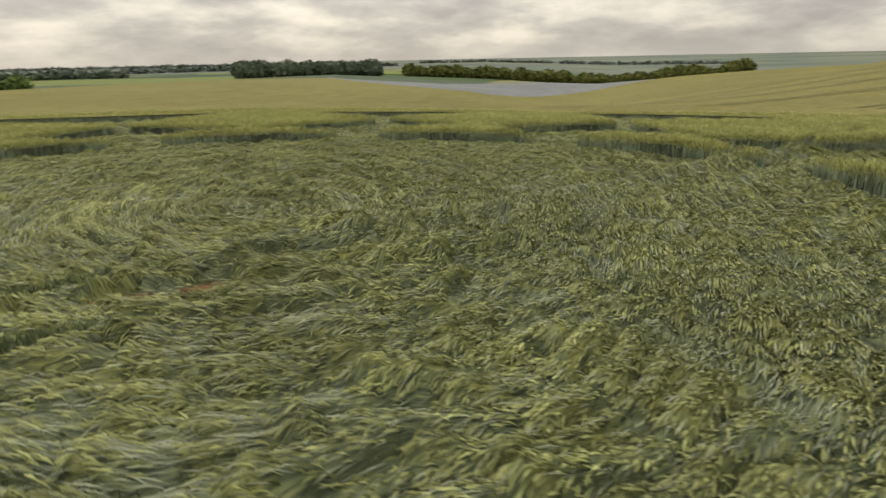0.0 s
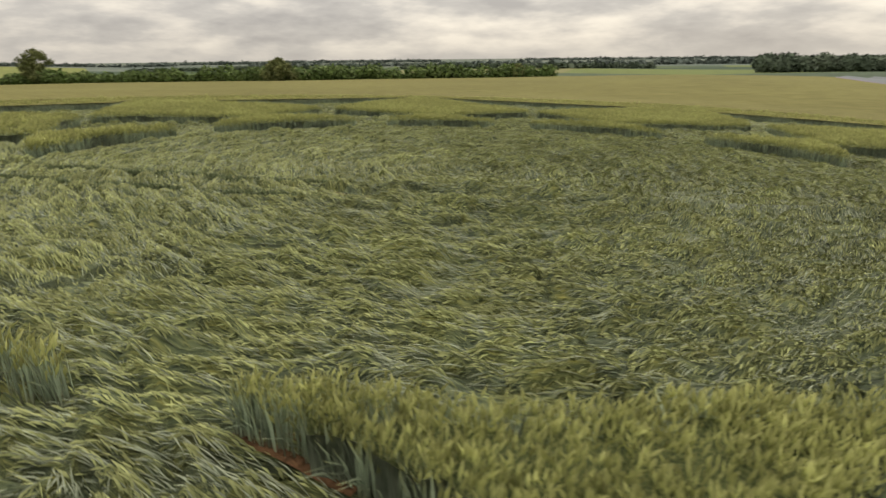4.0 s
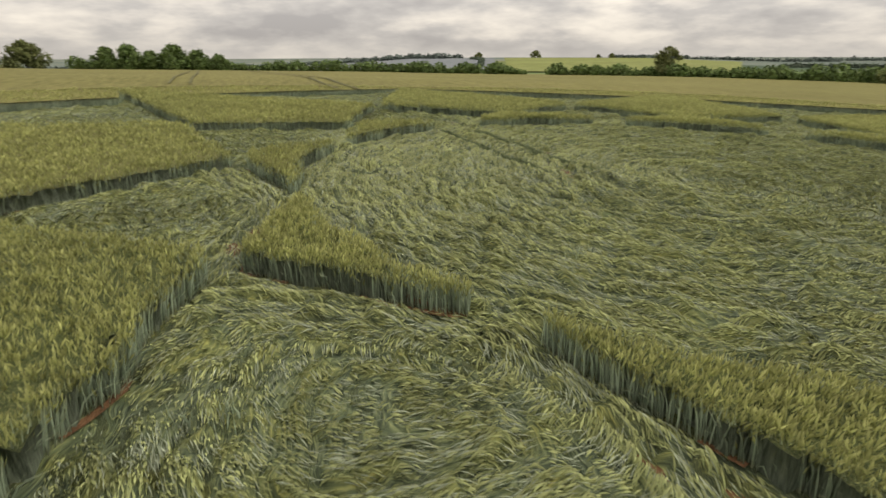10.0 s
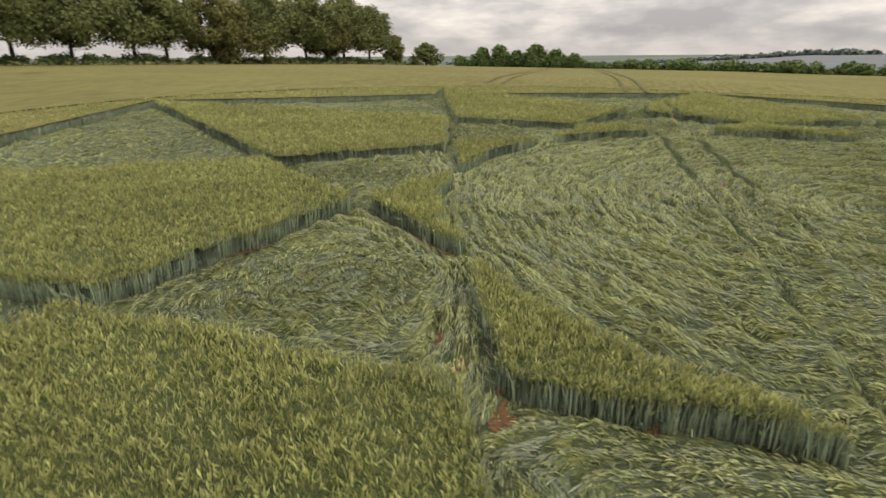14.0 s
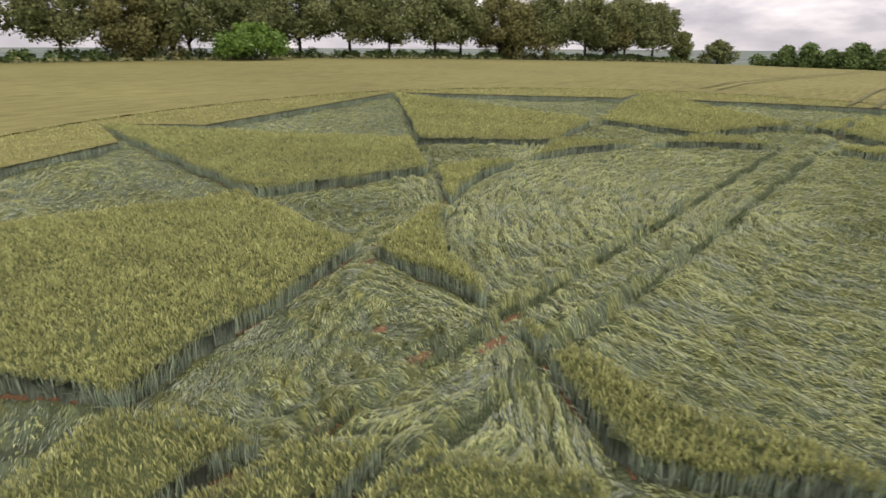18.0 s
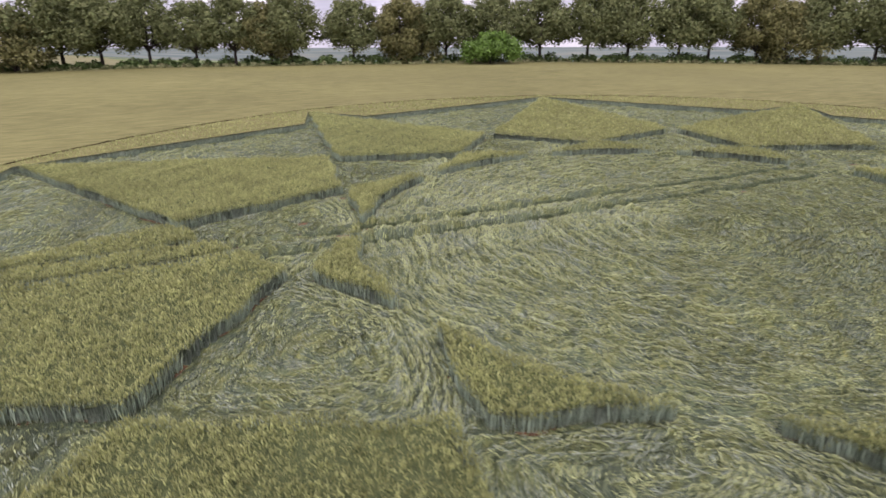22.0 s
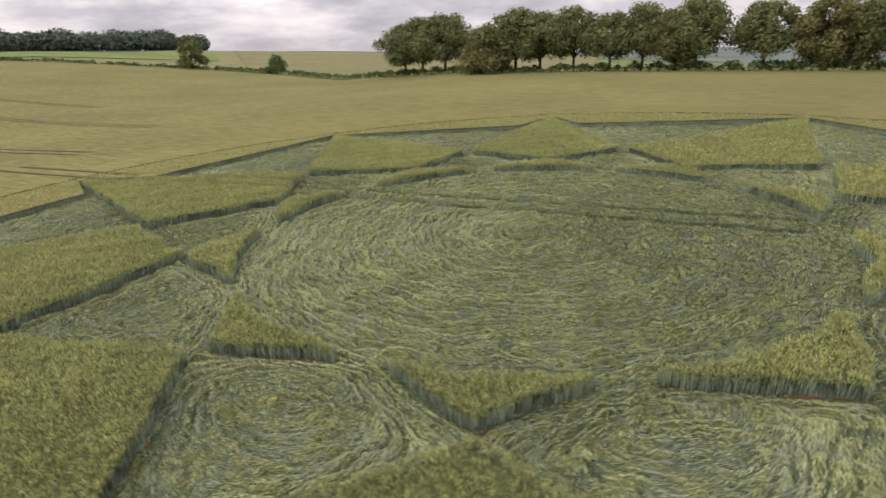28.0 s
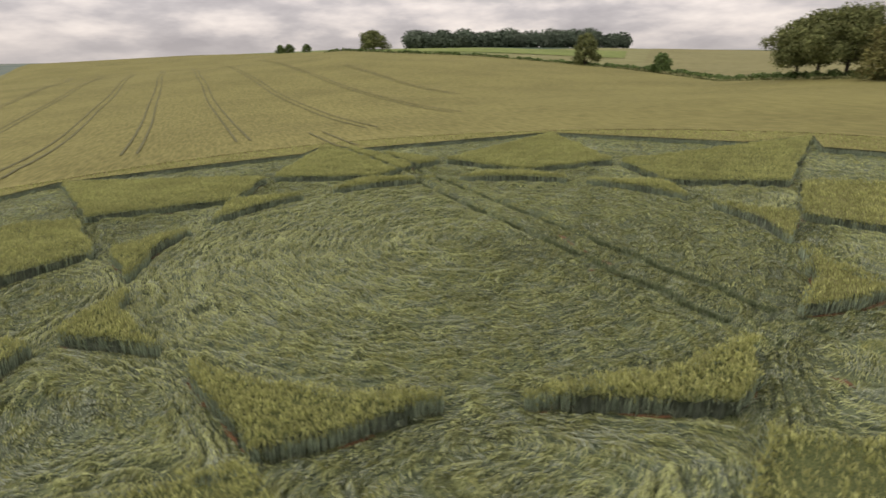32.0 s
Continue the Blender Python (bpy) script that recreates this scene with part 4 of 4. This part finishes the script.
put("shaded_inner_stalks", skirt(outer_edge(oa) + 0.16, HEIGHT - 0.14), strip, "blue-green bare stalks", kind="stuff")
put("shaded_inner_stalks", skirt(RING - 0.08 + 0 * oa, HEIGHT - 0.17), strip, "blue-green bare stalks", kind="stuff")
put("shaded_inner_stalks", skirt(RING + 0.08 + 0 * oa, HEIGHT - 0.16), field, "blue-green bare stalks", kind="stuff")
sp_ = scatter((-50, -50), (50, 50), 16)
ra_, aa_ = rr(sp_), np.arctan2(sp_[:, 1], sp_[:, 0])
sp_ = sp_[(ra_ > outer_edge(aa_)) & (ra_ < RING - 0.1) & off_tracks(sp_)]
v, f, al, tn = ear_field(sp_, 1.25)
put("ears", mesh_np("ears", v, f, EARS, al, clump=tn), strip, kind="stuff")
edge_line = np.stack([outer_edge(oa) * np.cos(oa), outer_edge(oa) * np.sin(oa)], -1)
ep = np.repeat(edge_line, 14, 0) + RNG.normal(0, 0.09, (len(oa) * 14, 2))
eo = -ep / rr(ep)[:, None]
put("stalks", stalk_mesh("stalks", ep, eo, STALKS), strip, "blue-green bare stalks", kind="stuff")

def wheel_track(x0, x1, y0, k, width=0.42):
    """A wheel track through the standing field: a flat strip on the canopy, the gap's shade in its dark colour."""
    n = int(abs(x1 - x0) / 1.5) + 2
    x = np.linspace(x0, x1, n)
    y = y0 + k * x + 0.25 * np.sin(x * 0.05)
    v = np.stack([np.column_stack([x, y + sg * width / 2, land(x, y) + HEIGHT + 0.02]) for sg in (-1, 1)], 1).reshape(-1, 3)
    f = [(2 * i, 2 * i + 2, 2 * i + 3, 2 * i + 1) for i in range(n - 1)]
    return put("wheel_track", mesh_np("wheel_track", v, f, TRACK_SHADE), None, "dark strip for a shaded wheel track running through the wheat", "wheel track", "wheel tracks", "stuff")


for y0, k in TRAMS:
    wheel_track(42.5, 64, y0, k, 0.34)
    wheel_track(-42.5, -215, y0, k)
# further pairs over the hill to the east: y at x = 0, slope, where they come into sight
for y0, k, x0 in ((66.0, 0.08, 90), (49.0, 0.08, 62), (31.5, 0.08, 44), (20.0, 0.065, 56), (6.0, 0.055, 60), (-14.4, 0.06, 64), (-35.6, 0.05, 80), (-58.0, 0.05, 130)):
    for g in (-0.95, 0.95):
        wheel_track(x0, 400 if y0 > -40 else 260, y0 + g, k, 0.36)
# a short trodden place in the open field, drawn as a wheel track strip
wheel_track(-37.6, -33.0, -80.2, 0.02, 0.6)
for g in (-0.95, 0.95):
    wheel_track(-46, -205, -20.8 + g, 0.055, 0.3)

# ---- the land beyond the field ----
FLAX = material("flax_field", [(0.125, 0.145, 0.145), (0.155, 0.17, 0.18), (0.175, 0.185, 0.205)], 0.15, 8, 0.95, 0.4, 3, big=0.1, big_scale=0.02, spec=0.05)
VIOLET = material("violet_strip", [(0.17, 0.155, 0.20), (0.22, 0.195, 0.25)], 0.4, 6, 0.95, 0.3, 3, spec=0.05)
PASTURE = material("pasture", [(0.11, 0.145, 0.045), (0.14, 0.175, 0.056), (0.17, 0.20, 0.07)], 0.1, 8, 0.95, 0.3, 2, big=0.1, big_scale=0.02, spec=0.05)
MEADOW = material("yellow_green_crop", [(0.135, 0.158, 0.052), (0.170, 0.190, 0.066), (0.200, 0.215, 0.080)], 0.06, 8, 0.95, 0.3, 2, big=0.1, big_scale=0.01, spec=0.05)
STUBBLE = material("pale_crop", [(0.135, 0.132, 0.062), (0.165, 0.158, 0.075), (0.19, 0.18, 0.088)], 0.2, 8, 0.95, 0.3, 2, big=0.1, big_scale=0.02, spec=0.05)


def far_field(name, az0, az1, r0, r1, mat, label, lift=0.5):
    az = np.radians(np.linspace(az0, az1, 40))
    a, b = (r(az) if callable(r) else np.full(40, float(r)) for r in (r0, r1))
    rad = a[None] + (b - a)[None] * np.linspace(0, 1, 30)[:, None]
    v, f = polar_sheet(rad, az, lambda x, y: lift + 0 * x, closed=False)
    return put(name, mesh_np(name, v, f, mat, smooth=True), None, label, "far field", kind="structure")


far_field("flax_field", 34, 66, lambda a: field_edge(a) + 1, lambda a: 330 + 130 * np.clip((55 - np.degrees(a)) / 12, 0, 1), FLAX, "blue-grey flowering field in the dip", 0.3)
far_field("violet_strip", 46, 66, lambda a: field_edge(a) + 1, lambda a: field_edge(a) + 14, VIOLET, "pale violet strip along the field edge", 0.45)
far_field("green_field", -38, -14, 440, 560, PASTURE, "bright green field below the far wood", 0.4)
far_field("pale_field", -75, -40, lambda a: field_edge(a) + 14, 900, STUBBLE, "pale ripening field beyond the hedge", 0.4)
far_field("green_field", 58, 72, 560, 700, PASTURE, "green field on the far slope", 0.5)
far_field("green_field", 135, 156, 420, 1490, MEADOW, "yellow-green field on the slope beyond the hedge", 0.8)
far_field("grey_green_field", 157, 178, 420, 1450, FLAX, "grey-green field beyond the hedge", 0.8)

# ---- trees and hedges ----
LEAF_DARK = material("dark_leaves", [(0.084, 0.104, 0.038), (0.132, 0.150, 0.057), (0.190, 0.200, 0.083)], 0.8, 4, 0.8, island=0.4, translucent=0.2, spec=0.15)
LEAF_BROWN = material("brownish_leaves", [(0.104, 0.108, 0.036), (0.150, 0.148, 0.054), (0.205, 0.192, 0.076)], 0.8, 4, 0.8, island=0.4, translucent=0.2, spec=0.15)
LEAF_BRIGHT = material("bright_leaves", [(0.07, 0.13, 0.015), (0.11, 0.19, 0.03), (0.15, 0.24, 0.045)], 0.8, 4, 0.7, island=0.4, translucent=0.3)
LEAF_OLIVE = material("olive_leaves", [(0.07, 0.085, 0.026), (0.105, 0.12, 0.036), (0.14, 0.15, 0.05)], 0.2, 4, 0.85, island=0.3, spec=0.1)
# distant leaves: haze put into paler, bluer greens, most beyond a kilometre
LEAF_HAZE = material("far_leaves_hazed", [(0.070, 0.095, 0.066), (0.095, 0.124, 0.088), (0.125, 0.152, 0.112)], 0.05, 4, 0.9, island=0.25, spec=0.05)
LEAF_HAZE_FAR = material("far_hill_leaves_hazed", [(0.100, 0.126, 0.112), (0.125, 0.152, 0.136), (0.148, 0.175, 0.158)], 0.05, 4, 0.9, island=0.2, spec=0.05)
LEAF_HEDGE = material("hedge_leaves", [(0.058, 0.096, 0.024), (0.092, 0.140, 0.038), (0.132, 0.182, 0.058)], 0.6, 4, 0.75, island=0.45, translucent=0.2)
BARK = material("bark", [(0.03, 0.025, 0.02), (0.055, 0.045, 0.035)], 4, 6, 0.95, 0.7, 9)
GRASS = material("rough_grass", [(0.12, 0.14, 0.05), (0.18, 0.19, 0.08), (0.25, 0.24, 0.12)], 0.7, 6, 0.9, 0.8, 5, island=0.3)


def limb(bm, a, b, r0, r1, sides=6):
    a, b = Vector(a), Vector(b)
    rot = (b - a).to_track_quat("Z", "Y").to_matrix()
    rows_ = []
    for t, rad in ((0, r0), (0.5, (r0 + r1) / 2), (1, r1)):
        c = a.lerp(b, t)
        rows_.append([bm.verts.new(c + rot @ Vector((rad * math.cos(6.2832 * k / sides), rad * math.sin(6.2832 * k / sides), 0))) for k in range(sides)])
    for lo_, hi_ in zip(rows_, rows_[1:]):
        for k in range(sides):
            bm.faces.new((lo_[k], lo_[(k + 1) % sides], hi_[(k + 1) % sides], hi_[k]))


def leaf_cloud(blobs, count, size, rng):
    """Small leaf sprays scattered on the skins of many clumps."""
    blobs = np.asarray(blobs, float)
    wgt = blobs[:, 3] ** 2
    pick = rng.choice(len(blobs), count, p=wgt / wgt.sum())
    d = rng.normal(0, 1, (count, 3))
    d /= np.linalg.norm(d, axis=1, keepdims=True)
    rad = blobs[pick, 3] * rng.uniform(0.55, 1.06, count)
    c = blobs[pick, :3] + d * rad[:, None] * np.array([1, 1, 0.8])
    u = rng.normal(0, 1, (count, 3))
    u /= np.linalg.norm(u, axis=1, keepdims=True)
    w = np.cross(u, d + 0.3 * rng.normal(0, 1, (count, 3)))
    w /= np.linalg.norm(w, axis=1, keepdims=True) + 1e-9
    sz = size * rng.uniform(0.6, 1.5, count)
    a, b = u * sz[:, None] * 0.5, w * sz[:, None] * 0.36
    v = np.stack([c - a, c + b * 0.9 - a * 0.1, c + a, c - b], 1).reshape(-1, 3)
    return v, np.arange(count * 4).reshape(-1, 4)


def tree(name, h, spread, clear, leaf, label, seed, leaves=2600, shape="round", size=0.62):
    """A tapered trunk with limbs and a crown of many small sprays."""
    rng = np.random.default_rng(seed)
    root = tagged(new(name), label, "tree")
    bm = bmesh.new()
    fork = h * clear
    limb(bm, (0, 0, -0.6), (0.1, 0, fork), 0.028 * h, 0.018 * h, 8)
    blobs = []
    n = 22 if shape != "bush" else 14
    for k in range(n):
        a = 2.4 * k + rng.uniform(-0.4, 0.4)
        t = (k + 0.5) / n
        zc = fork * 0.95 + (h - fork) * (0.12 + 0.80 * t)
        prof = math.sin(math.pi * min(1, 0.22 + 0.78 * t)) ** 0.6 if shape != "dome" else (1 - 0.85 * t * t)
        rad = spread * prof * rng.uniform(0.35, 1.0) * 0.78
        br = spread * rng.uniform(0.26, 0.42) * (1.0 - 0.35 * t)
        c = (rad * math.cos(a), rad * math.sin(a), min(zc, h - br * 0.7))
        blobs.append((*c, br))
        if k % 2 == 0:
            limb(bm, (0.05, 0, fork * rng.uniform(0.75, 1.0)), c, 0.010 * h, 0.003 * h, 5)
    limb(bm, (0.1, 0, fork), (0.2, 0.1, h * 0.85), 0.018 * h, 0.004 * h, 6)
    part("trunk", bm, BARK, root, "dark bark trunk and limbs")
    v, f = leaf_cloud(blobs, leaves, size, rng)
    core = np.array(blobs) * (1, 1, 1, 0.72)
    v2, f2 = leaf_cloud(core, leaves // 5, size * 2.0, rng)
    v, f = np.concatenate([v, v2]), np.concatenate([f, f2 + len(v)])
    put("crown", mesh_np("crown", v, f, leaf), root)
    return root


def place(proto, x, y, turn=0.0, s=1.0, first=False, drop=0.0):
    m = Matrix.Translation((x, y, float(land(x, y)) - drop)) @ Matrix.Rotation(turn, 4, "Z")
    if first:
        proto.matrix_world = m
        proto.scale = (s, s, s)
        return proto
    ob = copy_thing(proto, m)
    ob.scale = (s, s, s)
    return ob


protos = [tree("field_tree", 15.5, 9.8, 0.28, LEAF_DARK, "tall dark-leaved tree with a clear trunk in the hedgerow", 1, 8500, size=0.46),
          tree("field_tree", 14.0, 8.8, 0.30, LEAF_DARK, "dark-leaved tree with an open crown in the hedgerow", 2, 7200, size=0.46),
          tree("field_tree", 15.0, 8.6, 0.18, LEAF_BROWN, "brown-tinged tree in the hedgerow", 3, 8200, size=0.46),
          tree("field_tree", 13.0, 9.0, 0.05, LEAF_BROWN, "low-branched brown-green tree in the hedgerow", 4, 6200, "dome", 0.42),
          tree("field_tree", 16.5, 11.0, 0.26, LEAF_DARK, "tall broad dark tree in the hedgerow", 5, 9200, size=0.46),
          tree("field_tree", 11.0, 5.6, 0.10, LEAF_OLIVE, "light olive-green tree at the end of the hedgerow", 6, 5000, size=0.4)]
used = set()
SOUTH = [(119, -169, 4, 18.0), (109, -165.5, 0, 19.0), (97, -162, 4, 19.5), (75.7, -150.5, 3, 14.5), (66, -154.5, 0, 18.5), (56.5, -151.8, 1, 17.0), (45, -149.5, 0, 17.4), (33.5, -147.5, 1, 15.4), (23.9, -145.6, 0, 17.0), (14.8, -143.5, 2, 15.0),
         (9.6, -143.1, 4, 17.8), (-6.5, -140.4, 1, 15.7), (-19, -137.6, 2, 16.2), (-24, -138.6, 3, 13.5), (-31.5, -136.1, 0, 17.0), (-44.5, -134, 4, 17.2), (-57.5, -131, 1, 17.4), (-70.3, -127.3, 0, 18.0), (-81.2, -124, 4, 18.4),
         (-96, -121, 1, 18.0), (-105, -119.3, 0, 18.2), (-118, -115.2, 2, 18.0), (-126, -113, 3, 16.5), (-135.4, -110.4, 4, 19.5), (-151.5, -105.4, 0, 20.0), (-161, -103, 2, 18.0), (-169, -100.5, 4, 20.5), (-182.4, -96.6, 1, 19.0), (-197.5, -92.2, 5, 11.0)]
PROTO_H = (15.5, 14.0, 15.0, 13.0, 16.5, 11.0)
for x, y, k, s in SOUTH:
    ob = place(protos[k], x, y, RNG.uniform(0, 6.28), 1.1 * s / PROTO_H[k], k not in used)
    wide = 1.12 if x > 50 else 0.96
    ob.scale = (wide * ob.scale[0], wide * ob.scale[1], ob.scale[2])
    tagged(ob, group="trees along the far hedge")
    used.add(k)
green = tree("field_tree", 8.6, 9.2, 0.27, LEAF_BRIGHT, "bright yellow-green low spreading tree in front of the hedgerow", 11, 4200, "dome")
place(green, -38.7, -121.5, 0, 1.0, True)
bushy = tree("bushy_tree", 9.0, 7.5, 0.05, LEAF_DARK, "round dark bushy tree at the field corner", 12, 2600, "dome")
place(bushy, -209, -83, 0, 1.05, True)
upright = tree("bushy_tree", 14.0, 7.4, 0.05, LEAF_DARK, "dark upright bushy tree beside the hedge", 13, 2800, "round")
place(upright, 262, -181, 0, 1.3, True)
small = tree("bushy_tree", 8.0, 6.2, 0.05, LEAF_HEDGE, "small round bushy tree beside the hedge", 14, 1600, "dome")
place(small, 210, -190, 0, 1.2, True)
place(upright, -149, 118, 1.0, 0.76)
place(bushy, -75, 121.5, 2.0, 0.72)
place(bushy, -16.7, 156, 2.5, 0.5)
for x, y, s in ((-213, -61, 0.9), (-214, -54, 1.0), (-215, -47, 0.8), (-215.5, -40, 1.05), (-216, -32, 0.85), (-216, -25, 0.7)):
    place(small, x, y, RNG.uniform(0, 6.28), s * 1.15)
    

def hedge(name, points, h, w, label, leaf=LEAF_HEDGE, per_m=14, size=0.5, category="hedge"):
    """A leafy bank along a line."""
    rng = np.random.default_rng(len(points) * 31 + int(abs(points[0][0])))
    blobs = []
    for (x0, y0), (x1, y1) in zip(points, points[1:]):
        n = max(2, int(math.hypot(x1 - x0, y1 - y0) / (w * 0.5)))
        for s in (np.arange(n) + 0.5) / n:
            x, y = x0 + (x1 - x0) * s + rng.normal(0, w * 0.15), y0 + (y1 - y0) * s + rng.normal(0, w * 0.15)
            hh = h * rng.uniform(0.6, 1.25)
            blobs.append((x, y, float(land(x, y)) + hh * 0.45, hh * 0.62))
    total = sum(math.hypot(b[0] - a[0], b[1] - a[1]) for a, b in zip(points, points[1:]))
    v, f = leaf_cloud(blobs, int(total * per_m), size, rng)
    return put(name, mesh_np(name, v, f, leaf), None, label, category, kind="stuff")


hedge("hedge", [(150, -178), (106, -164), (73, -154), (-35, -135.5), (-60, -130.5), (-81, -124), (-107, -119), (-150, -106), (-205, -90)], 3.0, 3.4, "rough hedge bank under the trees", per_m=110, size=0.65)
hedge("hedge", [(150, -178), (212, -193), (262, -183), (340, -130), (415, -62)], 2.4, 3.4, "low rough hedge along the field edge", per_m=60, size=1.0)
hedge("grass_verge", [(150, -174.5), (106, -160.5), (73, -150.5), (-35, -132), (-60, -127), (-81, -120.5), (-107, -115.5), (-150, -102.5), (-203, -87)], 1.5, 2.6, "rough grass verge below the hedge", GRASS, 45, 0.75, "grass")
hedge("grass_verge", [(150, -174.5), (212, -189), (259, -179), (337, -127), (412, -60)], 1.3, 3.0, "rough grass verge below the hedge", GRASS, 36, 1.0, "grass")
hedge("hedge", [(-212, -70), (-218, -20), (-216, 30), (-176, 78)], 4.3, 3.6, "thick green hedge", per_m=110, size=0.9)
hedge("hedge", [(-172, 86), (-150, 117), (-110, 121), (-75, 123), (-40, 141), (-17, 156), (-6, 160)], 4.1, 3.4, "thick green hedge", per_m=110, size=0.9)


def wood(name, points, h, w, label, leaf=LEAF_DARK, per_m=20, size=1.6):
    return hedge(name, points, h, w, label, leaf, per_m, size, "wood")


wood("far_wood", [(738, -224), (672, -352), (608, -470)], 21, 10, "distant dark wood on the skyline", LEAF_HAZE, per_m=110, size=3.0)
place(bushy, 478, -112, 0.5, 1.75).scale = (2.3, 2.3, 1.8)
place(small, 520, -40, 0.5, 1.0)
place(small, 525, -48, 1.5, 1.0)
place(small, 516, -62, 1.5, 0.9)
wood("far_wood", [(122, 447), (172, 431), (222, 409)], 11, 7, "dark wood in the valley", LEAF_HAZE, per_m=130, size=2.4)
wood("far_wood", [(262, 430), (318, 390), (367, 349), (470, 250)], 9.5, 7, "olive-green wood along the far slope", LEAF_OLIVE, per_m=100, size=2.8)
for az, r, s in ((153, 1440, 2.0), (158.5, 1180, 1.6), (146, 1470, 1.3), (147.2, 1470, 1.0)):
    place(bushy, r * math.cos(radians(az)), r * math.sin(radians(az)), az, s)
wood("far_wood", [(-690, 270), (-1000, 400), (-1160, 440)], 5, 4, "hedge line between far fields", LEAF_HAZE, per_m=8, size=3.5)
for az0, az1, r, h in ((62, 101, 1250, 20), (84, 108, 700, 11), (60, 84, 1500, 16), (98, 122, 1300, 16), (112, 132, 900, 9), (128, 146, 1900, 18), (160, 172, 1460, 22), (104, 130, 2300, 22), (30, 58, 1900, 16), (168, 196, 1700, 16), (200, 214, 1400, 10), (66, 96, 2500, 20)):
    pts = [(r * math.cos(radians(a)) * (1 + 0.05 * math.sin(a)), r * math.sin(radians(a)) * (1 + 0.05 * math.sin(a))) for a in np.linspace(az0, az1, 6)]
    wood("far_wood", pts, 0.5 * h, 0.45 * h, "distant belt of trees", LEAF_HAZE if r < 1000 else LEAF_HAZE_FAR, per_m=3.6 if r < 1000 else 1.6, size=9.0 if r > 1000 else 6.0)
